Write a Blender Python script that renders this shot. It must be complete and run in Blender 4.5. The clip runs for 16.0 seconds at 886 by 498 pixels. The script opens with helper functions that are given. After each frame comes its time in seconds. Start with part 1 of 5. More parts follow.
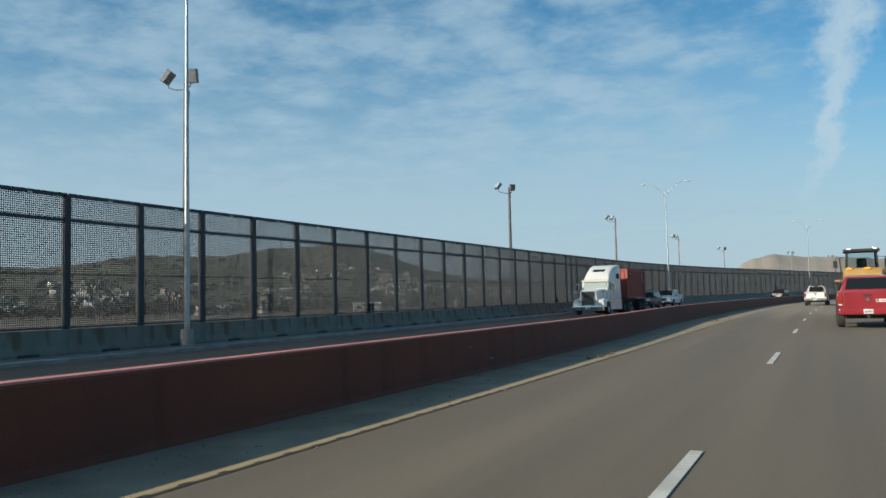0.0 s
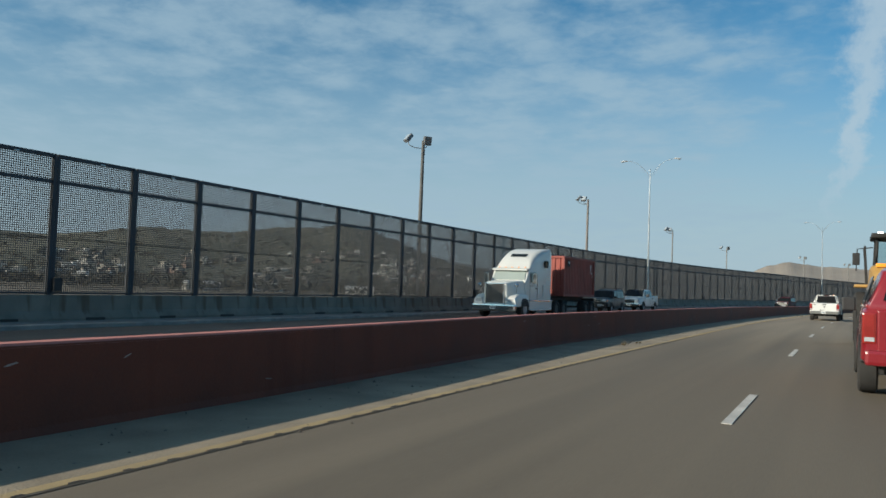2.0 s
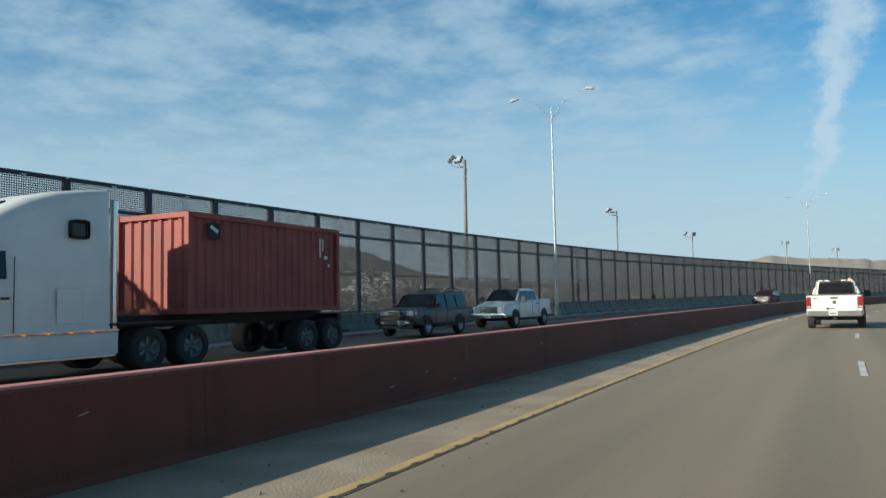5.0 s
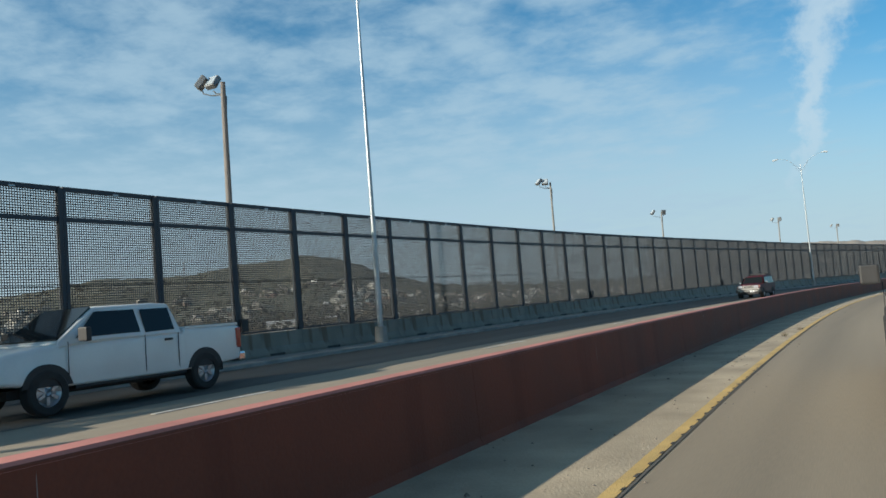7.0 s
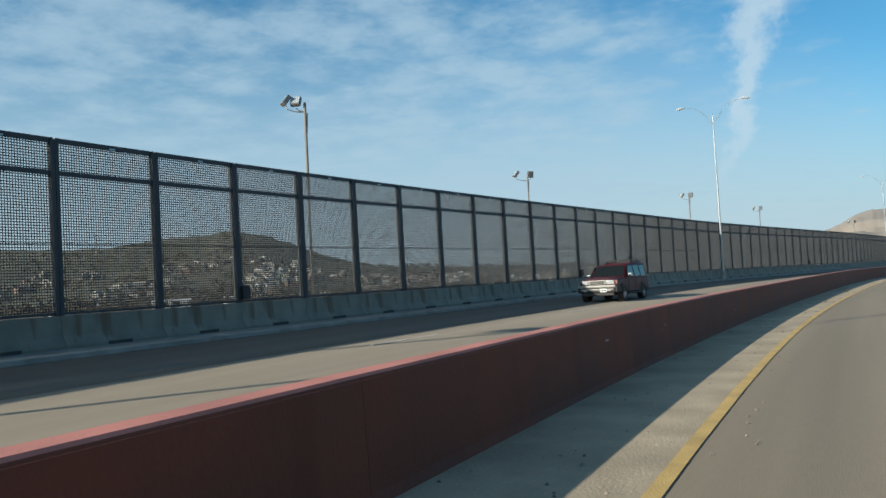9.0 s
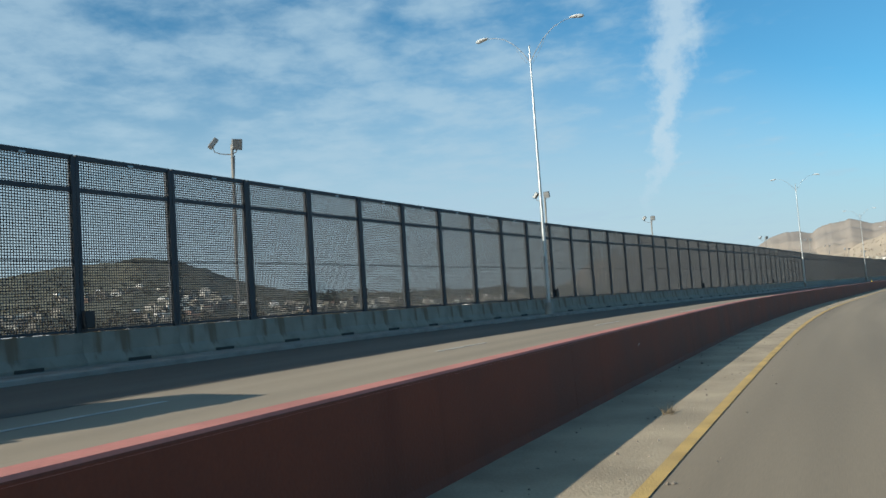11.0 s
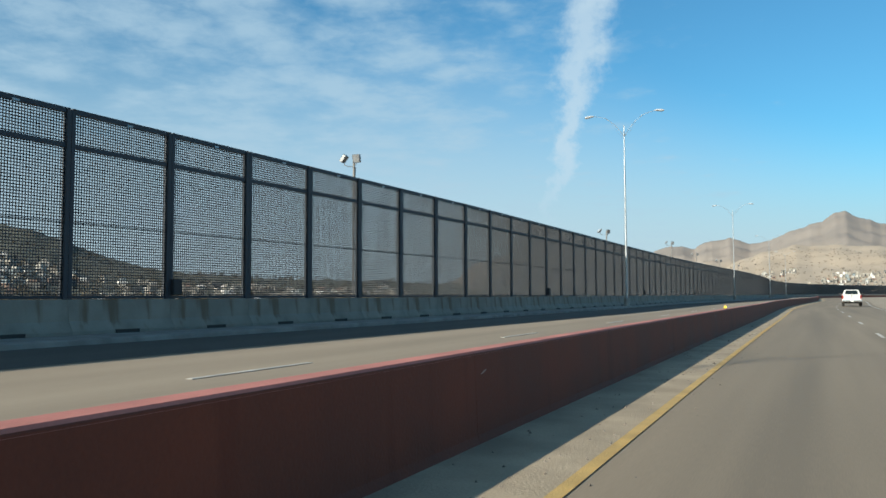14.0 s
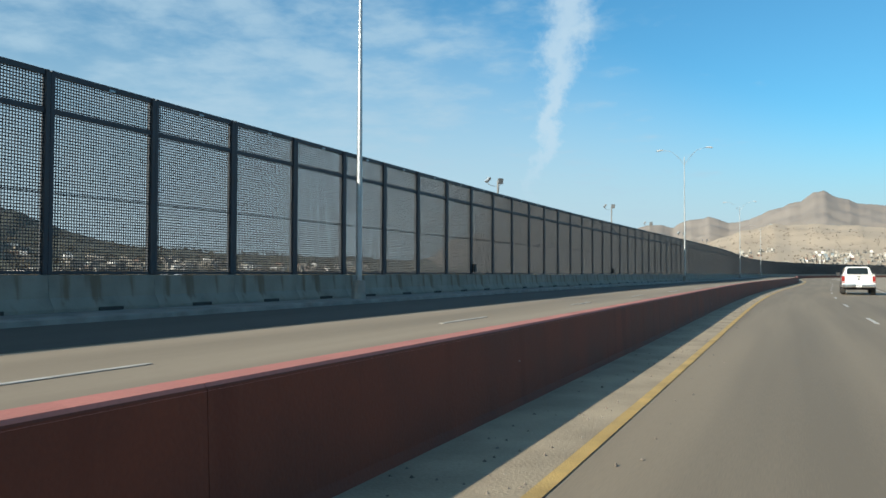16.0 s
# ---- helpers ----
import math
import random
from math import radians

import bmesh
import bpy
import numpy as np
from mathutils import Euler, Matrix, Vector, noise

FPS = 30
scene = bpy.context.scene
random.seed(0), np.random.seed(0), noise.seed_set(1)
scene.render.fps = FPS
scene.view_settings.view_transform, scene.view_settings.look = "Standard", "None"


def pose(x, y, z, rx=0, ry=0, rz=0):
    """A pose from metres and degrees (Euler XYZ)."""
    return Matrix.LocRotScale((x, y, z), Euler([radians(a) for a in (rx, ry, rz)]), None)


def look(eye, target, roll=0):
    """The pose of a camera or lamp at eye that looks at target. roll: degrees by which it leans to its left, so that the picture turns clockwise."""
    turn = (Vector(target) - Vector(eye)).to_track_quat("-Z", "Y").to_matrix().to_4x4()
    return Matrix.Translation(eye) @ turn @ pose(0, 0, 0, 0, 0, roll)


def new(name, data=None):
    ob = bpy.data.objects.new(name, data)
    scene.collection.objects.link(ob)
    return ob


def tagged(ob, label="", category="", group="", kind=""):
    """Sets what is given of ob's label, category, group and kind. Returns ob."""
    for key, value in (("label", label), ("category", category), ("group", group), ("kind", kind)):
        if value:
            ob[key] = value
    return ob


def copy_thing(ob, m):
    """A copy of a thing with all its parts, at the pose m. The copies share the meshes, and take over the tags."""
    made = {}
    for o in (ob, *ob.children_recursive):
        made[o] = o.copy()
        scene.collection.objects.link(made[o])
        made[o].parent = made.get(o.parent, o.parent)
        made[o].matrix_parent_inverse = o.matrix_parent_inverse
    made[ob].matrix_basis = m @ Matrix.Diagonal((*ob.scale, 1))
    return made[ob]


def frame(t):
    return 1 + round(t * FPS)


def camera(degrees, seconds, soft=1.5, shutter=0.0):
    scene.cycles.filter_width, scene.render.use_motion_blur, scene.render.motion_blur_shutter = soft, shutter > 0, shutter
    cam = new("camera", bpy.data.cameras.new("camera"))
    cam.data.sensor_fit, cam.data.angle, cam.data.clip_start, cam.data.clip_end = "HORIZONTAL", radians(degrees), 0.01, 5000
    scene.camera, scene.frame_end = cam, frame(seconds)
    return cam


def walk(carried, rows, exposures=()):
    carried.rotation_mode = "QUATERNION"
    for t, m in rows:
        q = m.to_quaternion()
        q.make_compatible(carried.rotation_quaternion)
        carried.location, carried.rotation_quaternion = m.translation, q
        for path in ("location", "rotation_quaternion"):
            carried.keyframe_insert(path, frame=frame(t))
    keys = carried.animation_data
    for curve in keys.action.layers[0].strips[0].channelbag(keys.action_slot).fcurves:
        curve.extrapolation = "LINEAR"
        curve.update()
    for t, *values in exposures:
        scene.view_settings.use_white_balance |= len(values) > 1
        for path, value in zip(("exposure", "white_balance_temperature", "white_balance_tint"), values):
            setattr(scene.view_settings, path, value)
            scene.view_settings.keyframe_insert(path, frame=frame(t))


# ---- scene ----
cam = camera(59.3, 16.0, 1.6)


def lens_pose(x, y, z, yaw, pitch, roll):
    return pose(x, y, z, 90 + pitch, 0, yaw) @ pose(0, 0, 0, 0, 0, roll)


# seconds, x, y, z, yaw, pitch, roll
ROWS = [
    (0.0, 4.78, -0.02, 1.37, 26.60, 3.75, -1.31),
    (0.5, 4.76, 4.87, 1.37, 25.46, 4.61, -1.70),
    (1.0, 4.75, 9.87, 1.37, 25.13, 4.75, -2.85),
    (1.5, 4.72, 14.72, 1.37, 24.58, 4.75, -3.00),
    (2.0, 4.68, 19.45, 1.37, 27.60, 2.93, 2.02),
    (2.5, 4.63, 24.28, 1.37, 29.29, 1.57, 3.63),
    (3.0, 4.49, 29.10, 1.37, 30.49, 2.31, 3.13),
    (3.5, 4.26, 33.85, 1.37, 30.04, 2.57, 1.56),
    (4.0, 3.95, 39.30, 1.37, 30.50, 2.44, 0.76),
    (4.5, 3.50, 44.91, 1.37, 28.33, 4.40, -3.36),
    (5.0, 3.00, 50.31, 1.37, 26.43, 3.83, -1.12),
    (7.5, 1.50, 83.66, 1.37, 25.22, 4.21, -5.57),
    (7.7, 1.52, 86.68, 1.37, 24.43, 3.59, -5.55),
    (8.0, 1.61, 91.39, 1.37, 23.54, 3.11, -5.09),
    (8.2, 1.74, 94.52, 1.37, 23.30, 3.07, -4.88),
    (10.5, 5.26, 129.19, 1.37, 17.84, 2.17, 0.19),
    (11.0, 6.76, 137.98, 1.37, 16.30, 4.13, -3.85),
    (11.5, 8.44, 147.19, 1.37, 13.85, 4.28, -3.13),
    (12.0, 10.20, 156.28, 1.37, 12.64, 3.77, -2.27),
    (12.5, 12.19, 165.53, 1.37, 11.79, 3.24, -1.55),
    (13.0, 14.40, 174.72, 1.37, 11.04, 3.45, -1.68),
    (13.5, 16.88, 183.94, 1.37, 9.27, 3.28, 0.06),
    (14.0, 19.53, 193.30, 1.37, 8.88, 3.43, -0.20),
    (14.5, 22.27, 202.80, 1.37, 8.84, 3.46, 0.39),
    (15.0, 25.08, 212.45, 1.37, 7.22, 2.40, 1.64),
    (15.5, 27.92, 222.17, 1.37, 7.20, 2.03, -0.08),
    (16.0, 30.78, 231.98, 1.37, 7.56, 1.76, 0.18),
]

walk(cam, [(r[0], lens_pose(*r[1:])) for r in ROWS], [(0.0, 0.36, 6400, 6), (1.2, 0.30, 6400, 6), (2.0, 0.20, 6400, 6), (3.0, 0.41, 6400, 6), (10.5, 0.50, 6400, 6), (16.0, 0.58, 6400, 6)])

# ---- light ----
SUN_AZ = 143.0      # degrees to the left of the first stretch of road
SUN_EL = 21.0

world = bpy.data.worlds.new("sky")
scene.world = world
world.use_nodes = True


def sky_nodes():
    nt = world.node_tree
    nt.nodes.clear()
    N, K = nt.nodes.new, nt.links.new

    def m(op, a, b=None, c=None):
        n = N("ShaderNodeMath")
        n.operation = op
        for i, v in enumerate((a, b, c)):
            if v is None:
                continue
            if isinstance(v, (int, float)):
                n.inputs[i].default_value = v
            else:
                K(v, n.inputs[i])
        return n.outputs[0]

    def smooth(v, lo, hi):
        n = N("ShaderNodeMapRange")
        n.interpolation_type = "SMOOTHSTEP"
        K(v, n.inputs[0])
        n.inputs[1].default_value, n.inputs[2].default_value = lo, hi
        return n.outputs[0]

    def mixc(fac, a, b):
        n = N("ShaderNodeMix")
        n.data_type = "RGBA"
        for sock, v in ((n.inputs[0], fac), (n.inputs[6], a), (n.inputs[7], b)):
            if hasattr(v, "links"):
                K(v, sock)
            else:
                sock.default_value = v
        return n.outputs[2]

    def noise_at(vec, scale, detail, rough, distort=0.0):
        n = N("ShaderNodeTexNoise")
        K(vec, n.inputs["Vector"])
        n.inputs["Scale"].default_value = scale
        n.inputs["Detail"].default_value = detail
        n.inputs["Roughness"].default_value = rough
        n.inputs["Distortion"].default_value = distort
        return n.outputs["Fac"]

    sky = N("ShaderNodeTexSky")
    sky.sky_type = "NISHITA"
    sky.sun_disc = False
    sky.sun_elevation = radians(SUN_EL)
    sky.sun_rotation = radians(-SUN_AZ)
    sky.air_density, sky.dust_density, sky.ozone_density = 1.0, 1.2, 1.6
    tc = N("ShaderNodeTexCoord")
    sep = N("ShaderNodeSeparateXYZ")
    K(tc.outputs["Generated"], sep.inputs[0])
    X, Y, Z = sep.outputs
    zc = m("MAXIMUM", Z, 0.0)
    den = m("ADD", zc, 0.10)
    px, py = m("DIVIDE", X, den), m("DIVIDE", Y, den)
    # thin broken cloud layer, stretched across the view
    comb = N("ShaderNodeCombineXYZ")
    K(m("ADD", m("MULTIPLY", px, 1.0), m("MULTIPLY", py, 0.30)), comb.inputs[0])
    K(m("ADD", m("MULTIPLY", py, 1.0), m("MULTIPLY", px, -0.25)), comb.inputs[1])
    vec = comb.outputs[0]
    big = noise_at(vec, 0.55, 2, 0.5, 0.2)
    rolls = noise_at(vec, 1.7, 2, 0.5, 0.3)
    puffs = noise_at(vec, 4.6, 3, 0.5, 0.25)
    fine = noise_at(vec, 15.0, 4, 0.62, 0.3)
    warp = N("ShaderNodeVectorMath")
    warp.operation = "MULTIPLY_ADD"
    wn = N("ShaderNodeTexNoise")
    K(vec, wn.inputs["Vector"])
    wn.inputs["Scale"].default_value, wn.inputs["Detail"].default_value = 3.0, 3
    K(wn.outputs["Color"], warp.inputs[0])
    warp.inputs[1].default_value = (0.22, 0.22, 0.0)
    K(vec, warp.inputs[2])
    cell = N("ShaderNodeTexVoronoi")
    cell.feature = "SMOOTH_F1"
    K(warp.outputs[0], cell.inputs["Vector"])
    cell.inputs["Scale"].default_value, cell.inputs["Smoothness"].default_value = 5.2, 0.7
    puffs = m("ADD", m("MULTIPLY", puffs, 0.55), m("MULTIPLY", m("SUBTRACT", 1.0, cell.outputs["Distance"]), 0.40))
    body = m("ADD", m("ADD", m("MULTIPLY", big, 0.38), m("MULTIPLY", rolls, 0.34)), m("ADD", m("MULTIPLY", puffs, 0.62), m("MULTIPLY", fine, 0.24)))
    az = m("ARCTAN2", m("MULTIPLY", X, -1.0), Y)       # left positive
    side = smooth(az, -0.38, 0.35)                      # more cloud to the left
    cover = smooth(m("ADD", m("SUBTRACT", body, 0.065), m("MULTIPLY", side, 0.27)), 0.80, 1.15)
    low = smooth(Z, 0.0, 0.10)
    cover = m("MULTIPLY", m("MULTIPLY", cover, low), 0.75)
    cover = m("MULTIPLY", cover, m("SUBTRACT", 1.0, m("MULTIPLY", smooth(Z, 0.45, 0.8), 0.75)))      # the layer thins out overhead
    # one old vapour trail
    el = m("ARCSINE", Z)
    wig = noise_at(tc.outputs["Generated"], 14.0, 4, 0.6)
    wig2 = noise_at(tc.outputs["Generated"], 45.0, 4, 0.65)
    line = m("ADD", m("MULTIPLY", m("SUBTRACT", el, 0.12), -0.25), 0.016)
    off = m("ABSOLUTE", m("ADD", m("SUBTRACT", az, line), m("ADD", m("MULTIPLY", m("SUBTRACT", wig, 0.5), 0.065), m("MULTIPLY", m("SUBTRACT", wig2, 0.5), 0.05))))
    width = m("ADD", m("MULTIPLY", m("MAXIMUM", m("SUBTRACT", el, 0.10), 0.0), 0.075), 0.006)
    rel = m("DIVIDE", off, width)
    trail = m("SUBTRACT", 1.0, smooth(rel, 0.1, 1.8))
    trail = m("MULTIPLY", trail, m("MULTIPLY", smooth(el, 0.07, 0.19), 0.75))
    front = smooth(Y, 0.0, 0.3)
    trail = m("MULTIPLY", trail, front)
    # pale haze towards the horizon
    reach = m("ADD", m("MULTIPLY", smooth(az, -0.45, 0.2), 0.17), 0.17)       # hangs higher to the left
    haze = m("MULTIPLY", m("SUBTRACT", 1.0, smooth(m("DIVIDE", Z, reach), 0.1, 1.1)), 0.92)
    tint = N("ShaderNodeMix")
    tint.data_type, tint.blend_type = "RGBA", "MULTIPLY"
    tint.inputs[0].default_value = 1.0
    K(sky.outputs[0], tint.inputs[6])
    K(mixc(smooth(Z, 0.42, 0.8), SKY_TINT, HIGH_TINT), tint.inputs[7])
    col = mixc(haze, tint.outputs[2], HAZE_SKY)
    col = mixc(cover, col, CLOUD_SKY)
    col = mixc(trail, col, TRAIL_SKY)
    bg = N("ShaderNodeBackground")
    K(col, bg.inputs[0])
    bg.inputs[1].default_value = SKY_STRENGTH
    out = N("ShaderNodeOutputWorld")
    K(bg.outputs[0], out.inputs[0])


SKY_STRENGTH = 0.089
SKY_TINT = (0.44, 0.94, 1.13, 1)
HIGH_TINT = (0.68, 0.80, 0.80, 1)
HAZE_SKY = (4.0, 5.05, 5.8, 1)
CLOUD_SKY = (3.45, 4.75, 5.8, 1)
TRAIL_SKY = (4.4, 5.5, 6.4, 1)
sky_nodes()
sun_data = bpy.data.lights.new("sun", "SUN")
sun_data.energy, sun_data.angle, sun_data.color = 5.0, radians(0.53), (1.0, 0.89, 0.74)
sun = new("sun", sun_data)
_sd = Vector((-math.sin(radians(SUN_AZ)) * math.cos(radians(SUN_EL)), math.cos(radians(SUN_AZ)) * math.cos(radians(SUN_EL)), math.sin(radians(SUN_EL))))
sun.matrix_world = look(_sd * 60, (0, 0, 0))


# ---- materials ----
def mat(name, color, rough=0.7, metal=0.0, vary=0.25, scale=3.0, fine=60.0, bump=0.2, tint=None, coat=0.0, island=0.0, obj=0.0, spec=0.5, emit=0.0, alpha=None, stretch=(1, 1, 1), stain=0.0, uv=False):
    """Two scales of colour variation, fine relief, optional stains and per-piece variation."""
    ma = bpy.data.materials.new(name)
    ma.use_nodes = True
    nt = ma.node_tree
    b = nt.nodes["Principled BSDF"]
    N, K = nt.nodes.new, nt.links.new
    tc = N("ShaderNodeTexCoord")
    mp = N("ShaderNodeMapping")
    mp.inputs["Scale"].default_value = stretch
    K(tc.outputs["UV" if uv else "Object"], mp.inputs[0])
    big, small = N("ShaderNodeTexNoise"), N("ShaderNodeTexNoise")
    for n, sc, dt in ((big, scale, 4), (small, fine, 3)):
        K(mp.outputs[0], n.inputs["Vector"])
        n.inputs["Scale"].default_value, n.inputs["Detail"].default_value = sc, dt
    dark = [c * (1 - vary) for c in color[:3]] if tint is None else [c * (1 - vary) + t * vary for c, t in zip(color, tint)]
    lite = [min(1, c * (1 + vary * 0.7)) for c in color[:3]]
    ramp = N("ShaderNodeValToRGB")
    ramp.color_ramp.elements[0].position, ramp.color_ramp.elements[1].position = 0.32, 0.68
    ramp.color_ramp.elements[0].color, ramp.color_ramp.elements[1].color = (*dark, 1), (*lite, 1)
    add = N("ShaderNodeMath")
    add.operation = "MULTIPLY_ADD"
    K(small.outputs["Fac"], add.inputs[0])
    add.inputs[1].default_value = 0.35
    sub = N("ShaderNodeMath")
    sub.operation = "SUBTRACT"
    K(big.outputs["Fac"], sub.inputs[0])
    sub.inputs[1].default_value = 0.175
    K(sub.outputs[0], add.inputs[2])
    K(add.outputs[0], ramp.inputs[0])
    col = ramp.outputs[0]
    if island or obj:
        src = N("ShaderNodeNewGeometry").outputs["Random Per Island"] if island else N("ShaderNodeObjectInfo").outputs["Random"]
        hsv = N("ShaderNodeHueSaturation")
        mr = N("ShaderNodeMapRange")
        K(src, mr.inputs[0])
        mr.inputs[3].default_value, mr.inputs[4].default_value = 1 - (island or obj), 1 + (island or obj)
        K(mr.outputs[0], hsv.inputs["Value"])
        K(col, hsv.inputs["Color"])
        col = hsv.outputs[0]
    if stain:
        st = N("ShaderNodeTexNoise")
        sm = N("ShaderNodeMapping")
        sm.inputs["Scale"].default_value = (1.6, 1.6, 0.12)
        K(tc.outputs["Object"], sm.inputs[0])
        K(sm.outputs[0], st.inputs["Vector"])
        st.inputs["Scale"].default_value, st.inputs["Detail"].default_value = 1.1, 5
        mr = N("ShaderNodeMapRange")
        mr.interpolation_type = "SMOOTHSTEP"
        K(st.outputs["Fac"], mr.inputs[0])
        mr.inputs[1].default_value, mr.inputs[2].default_value, mr.inputs[4].default_value = 0.54, 0.66, stain
        mx = N("ShaderNodeMix")
        mx.data_type = "RGBA"
        K(mr.outputs[0], mx.inputs[0])
        K(col, mx.inputs[6])
        mx.inputs[7].default_value = (color[0] * 0.62, color[1] * 0.45, color[2] * 0.33, 1)
        col = mx.outputs[2]
    K(col, b.inputs["Base Color"])
    b.inputs["Metallic"].default_value = metal
    b.inputs["Specular IOR Level"].default_value = spec
    b.inputs["Coat Weight"].default_value = coat
    b.inputs["Coat Roughness"].default_value = 0.06
    rr = N("ShaderNodeMapRange")
    K(add.outputs[0], rr.inputs[0])
    rr.inputs[3].default_value, rr.inputs[4].default_value = max(0.02, rough - 0.12), min(1, rough + 0.1)
    K(rr.outputs[0], b.inputs["Roughness"])
    if bump:
        bp = N("ShaderNodeBump")
        bp.inputs["Strength"].default_value, bp.inputs["Distance"].default_value = bump, 0.02
        K(small.outputs["Fac"], bp.inputs["Height"])
        K(bp.outputs[0], b.inputs["Normal"])
    if emit:
        K(col, b.inputs["Emission Color"])
        b.inputs["Emission Strength"].default_value = emit
    return ma


def glass(name, color=(0.03, 0.04, 0.045), rough=0.04):
    ma = bpy.data.materials.new(name)
    ma.use_nodes = True
    b = ma.node_tree.nodes["Principled BSDF"]
    b.inputs["Base Color"].default_value = (*color, 1)
    b.inputs["Roughness"].default_value = rough
    b.inputs["Specular IOR Level"].default_value = 0.9
    return ma


def rock_mat():
    """Bare rock high up, pale gravel fans below."""
    ma = mat("mountain_rock", (0.25, 0.223, 0.20), 0.95, 0, 0.2, 0.004, 0.03, 0.2, tint=(0.22, 0.19, 0.17))
    nt = ma.node_tree
    N, K = nt.nodes.new, nt.links.new
    b = nt.nodes["Principled BSDF"]
    old = b.inputs["Base Color"].links[0].from_socket
    tc = N("ShaderNodeTexCoord")
    sep = N("ShaderNodeSeparateXYZ")
    K(tc.outputs["Object"], sep.inputs[0])
    nz = N("ShaderNodeTexNoise")
    K(tc.outputs["Object"], nz.inputs["Vector"])
    nz.inputs["Scale"].default_value, nz.inputs["Detail"].default_value = 0.004, 5
    ad = N("ShaderNodeMath")
    ad.operation = "MULTIPLY_ADD"
    K(nz.outputs["Fac"], ad.inputs[0])
    ad.inputs[1].default_value = 170.0
    K(sep.outputs["Z"], ad.inputs[2])
    mr = N("ShaderNodeMapRange")
    mr.interpolation_type = "SMOOTHSTEP"
    K(ad.outputs[0], mr.inputs[0])
    mr.inputs[1].default_value, mr.inputs[2].default_value = 130.0, 260.0
    mx = N("ShaderNodeMix")
    mx.data_type = "RGBA"
    K(mr.outputs[0], mx.inputs[0])
    mx.inputs[6].default_value = (0.40, 0.325, 0.25, 1)
    K(old, mx.inputs[7])
    K(mx.outputs[2], b.inputs["Base Color"])
    return ma


def line_mat():
    """Yellow paint, dirty and half worn off along the first stretch."""
    ma = mat("yellow_line", (0.52, 0.35, 0.12), 0.75, 0, 0.25, 1.5, 50, 0.3, uv=True)
    nt = ma.node_tree
    N, K = nt.nodes.new, nt.links.new
    b = nt.nodes["Principled BSDF"]
    old = b.inputs["Base Color"].links[0].from_socket
    tc = N("ShaderNodeTexCoord")
    sep = N("ShaderNodeSeparateXYZ")
    K(tc.outputs["UV"], sep.inputs[0])
    mr = N("ShaderNodeMapRange")
    K(sep.outputs["Y"], mr.inputs[0])
    mr.inputs[1].default_value, mr.inputs[2].default_value, mr.inputs[3].default_value, mr.inputs[4].default_value = 20.0, 85.0, 0.75, 0.0
    nz = N("ShaderNodeTexNoise")
    K(tc.outputs["UV"], nz.inputs["Vector"])
    nz.inputs["Scale"].default_value, nz.inputs["Detail"].default_value = 2.2, 4
    ad = N("ShaderNodeMath")
    ad.operation = "MULTIPLY_ADD"
    ad.use_clamp = True
    K(nz.outputs["Fac"], ad.inputs[0])
    ad.inputs[1].default_value = 0.5
    K(mr.outputs[0], ad.inputs[2])
    sb = N("ShaderNodeMath")
    sb.operation, sb.use_clamp = "SUBTRACT", True
    K(ad.outputs[0], sb.inputs[0])
    sb.inputs[1].default_value = 0.22
    mx = N("ShaderNodeMix")
    mx.data_type = "RGBA"
    K(sb.outputs[0], mx.inputs[0])
    K(old, mx.inputs[6])
    mx.inputs[7].default_value = (0.30, 0.24, 0.15, 1)
    K(mx.outputs[2], b.inputs["Base Color"])
    return ma


def aged(ma, s0, s1, value):
    """The first stretch is an older, darker surface that wears into the paler one between s0 and s1."""
    nt = ma.node_tree
    N, K = nt.nodes.new, nt.links.new
    b = nt.nodes["Principled BSDF"]
    old = b.inputs["Base Color"].links[0].from_socket
    tc = N("ShaderNodeTexCoord")
    sep = N("ShaderNodeSeparateXYZ")
    K(tc.outputs["UV"], sep.inputs[0])
    mr = N("ShaderNodeMapRange")
    mr.interpolation_type = "SMOOTHSTEP"
    K(sep.outputs["Y"], mr.inputs[0])
    mr.inputs[1].default_value, mr.inputs[2].default_value, mr.inputs[3].default_value, mr.inputs[4].default_value = s0, s1, value, 1.0
    hsv = N("ShaderNodeHueSaturation")
    K(mr.outputs[0], hsv.inputs["Value"])
    K(old, hsv.inputs["Color"])
    K(hsv.outputs[0], b.inputs["Base Color"])
    return ma


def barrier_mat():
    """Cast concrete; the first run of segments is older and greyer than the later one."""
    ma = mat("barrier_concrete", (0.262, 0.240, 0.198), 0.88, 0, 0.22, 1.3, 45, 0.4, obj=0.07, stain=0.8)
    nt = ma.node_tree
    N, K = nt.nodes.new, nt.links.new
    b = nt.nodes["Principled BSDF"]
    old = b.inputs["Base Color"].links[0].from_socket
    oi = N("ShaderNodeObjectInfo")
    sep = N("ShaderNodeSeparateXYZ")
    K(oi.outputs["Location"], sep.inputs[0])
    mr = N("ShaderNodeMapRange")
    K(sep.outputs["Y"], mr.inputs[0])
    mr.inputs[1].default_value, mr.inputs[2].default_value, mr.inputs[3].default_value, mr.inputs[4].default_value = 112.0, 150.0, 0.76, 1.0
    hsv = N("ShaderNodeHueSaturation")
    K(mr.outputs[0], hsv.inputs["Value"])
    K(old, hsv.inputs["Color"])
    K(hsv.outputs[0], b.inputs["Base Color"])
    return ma


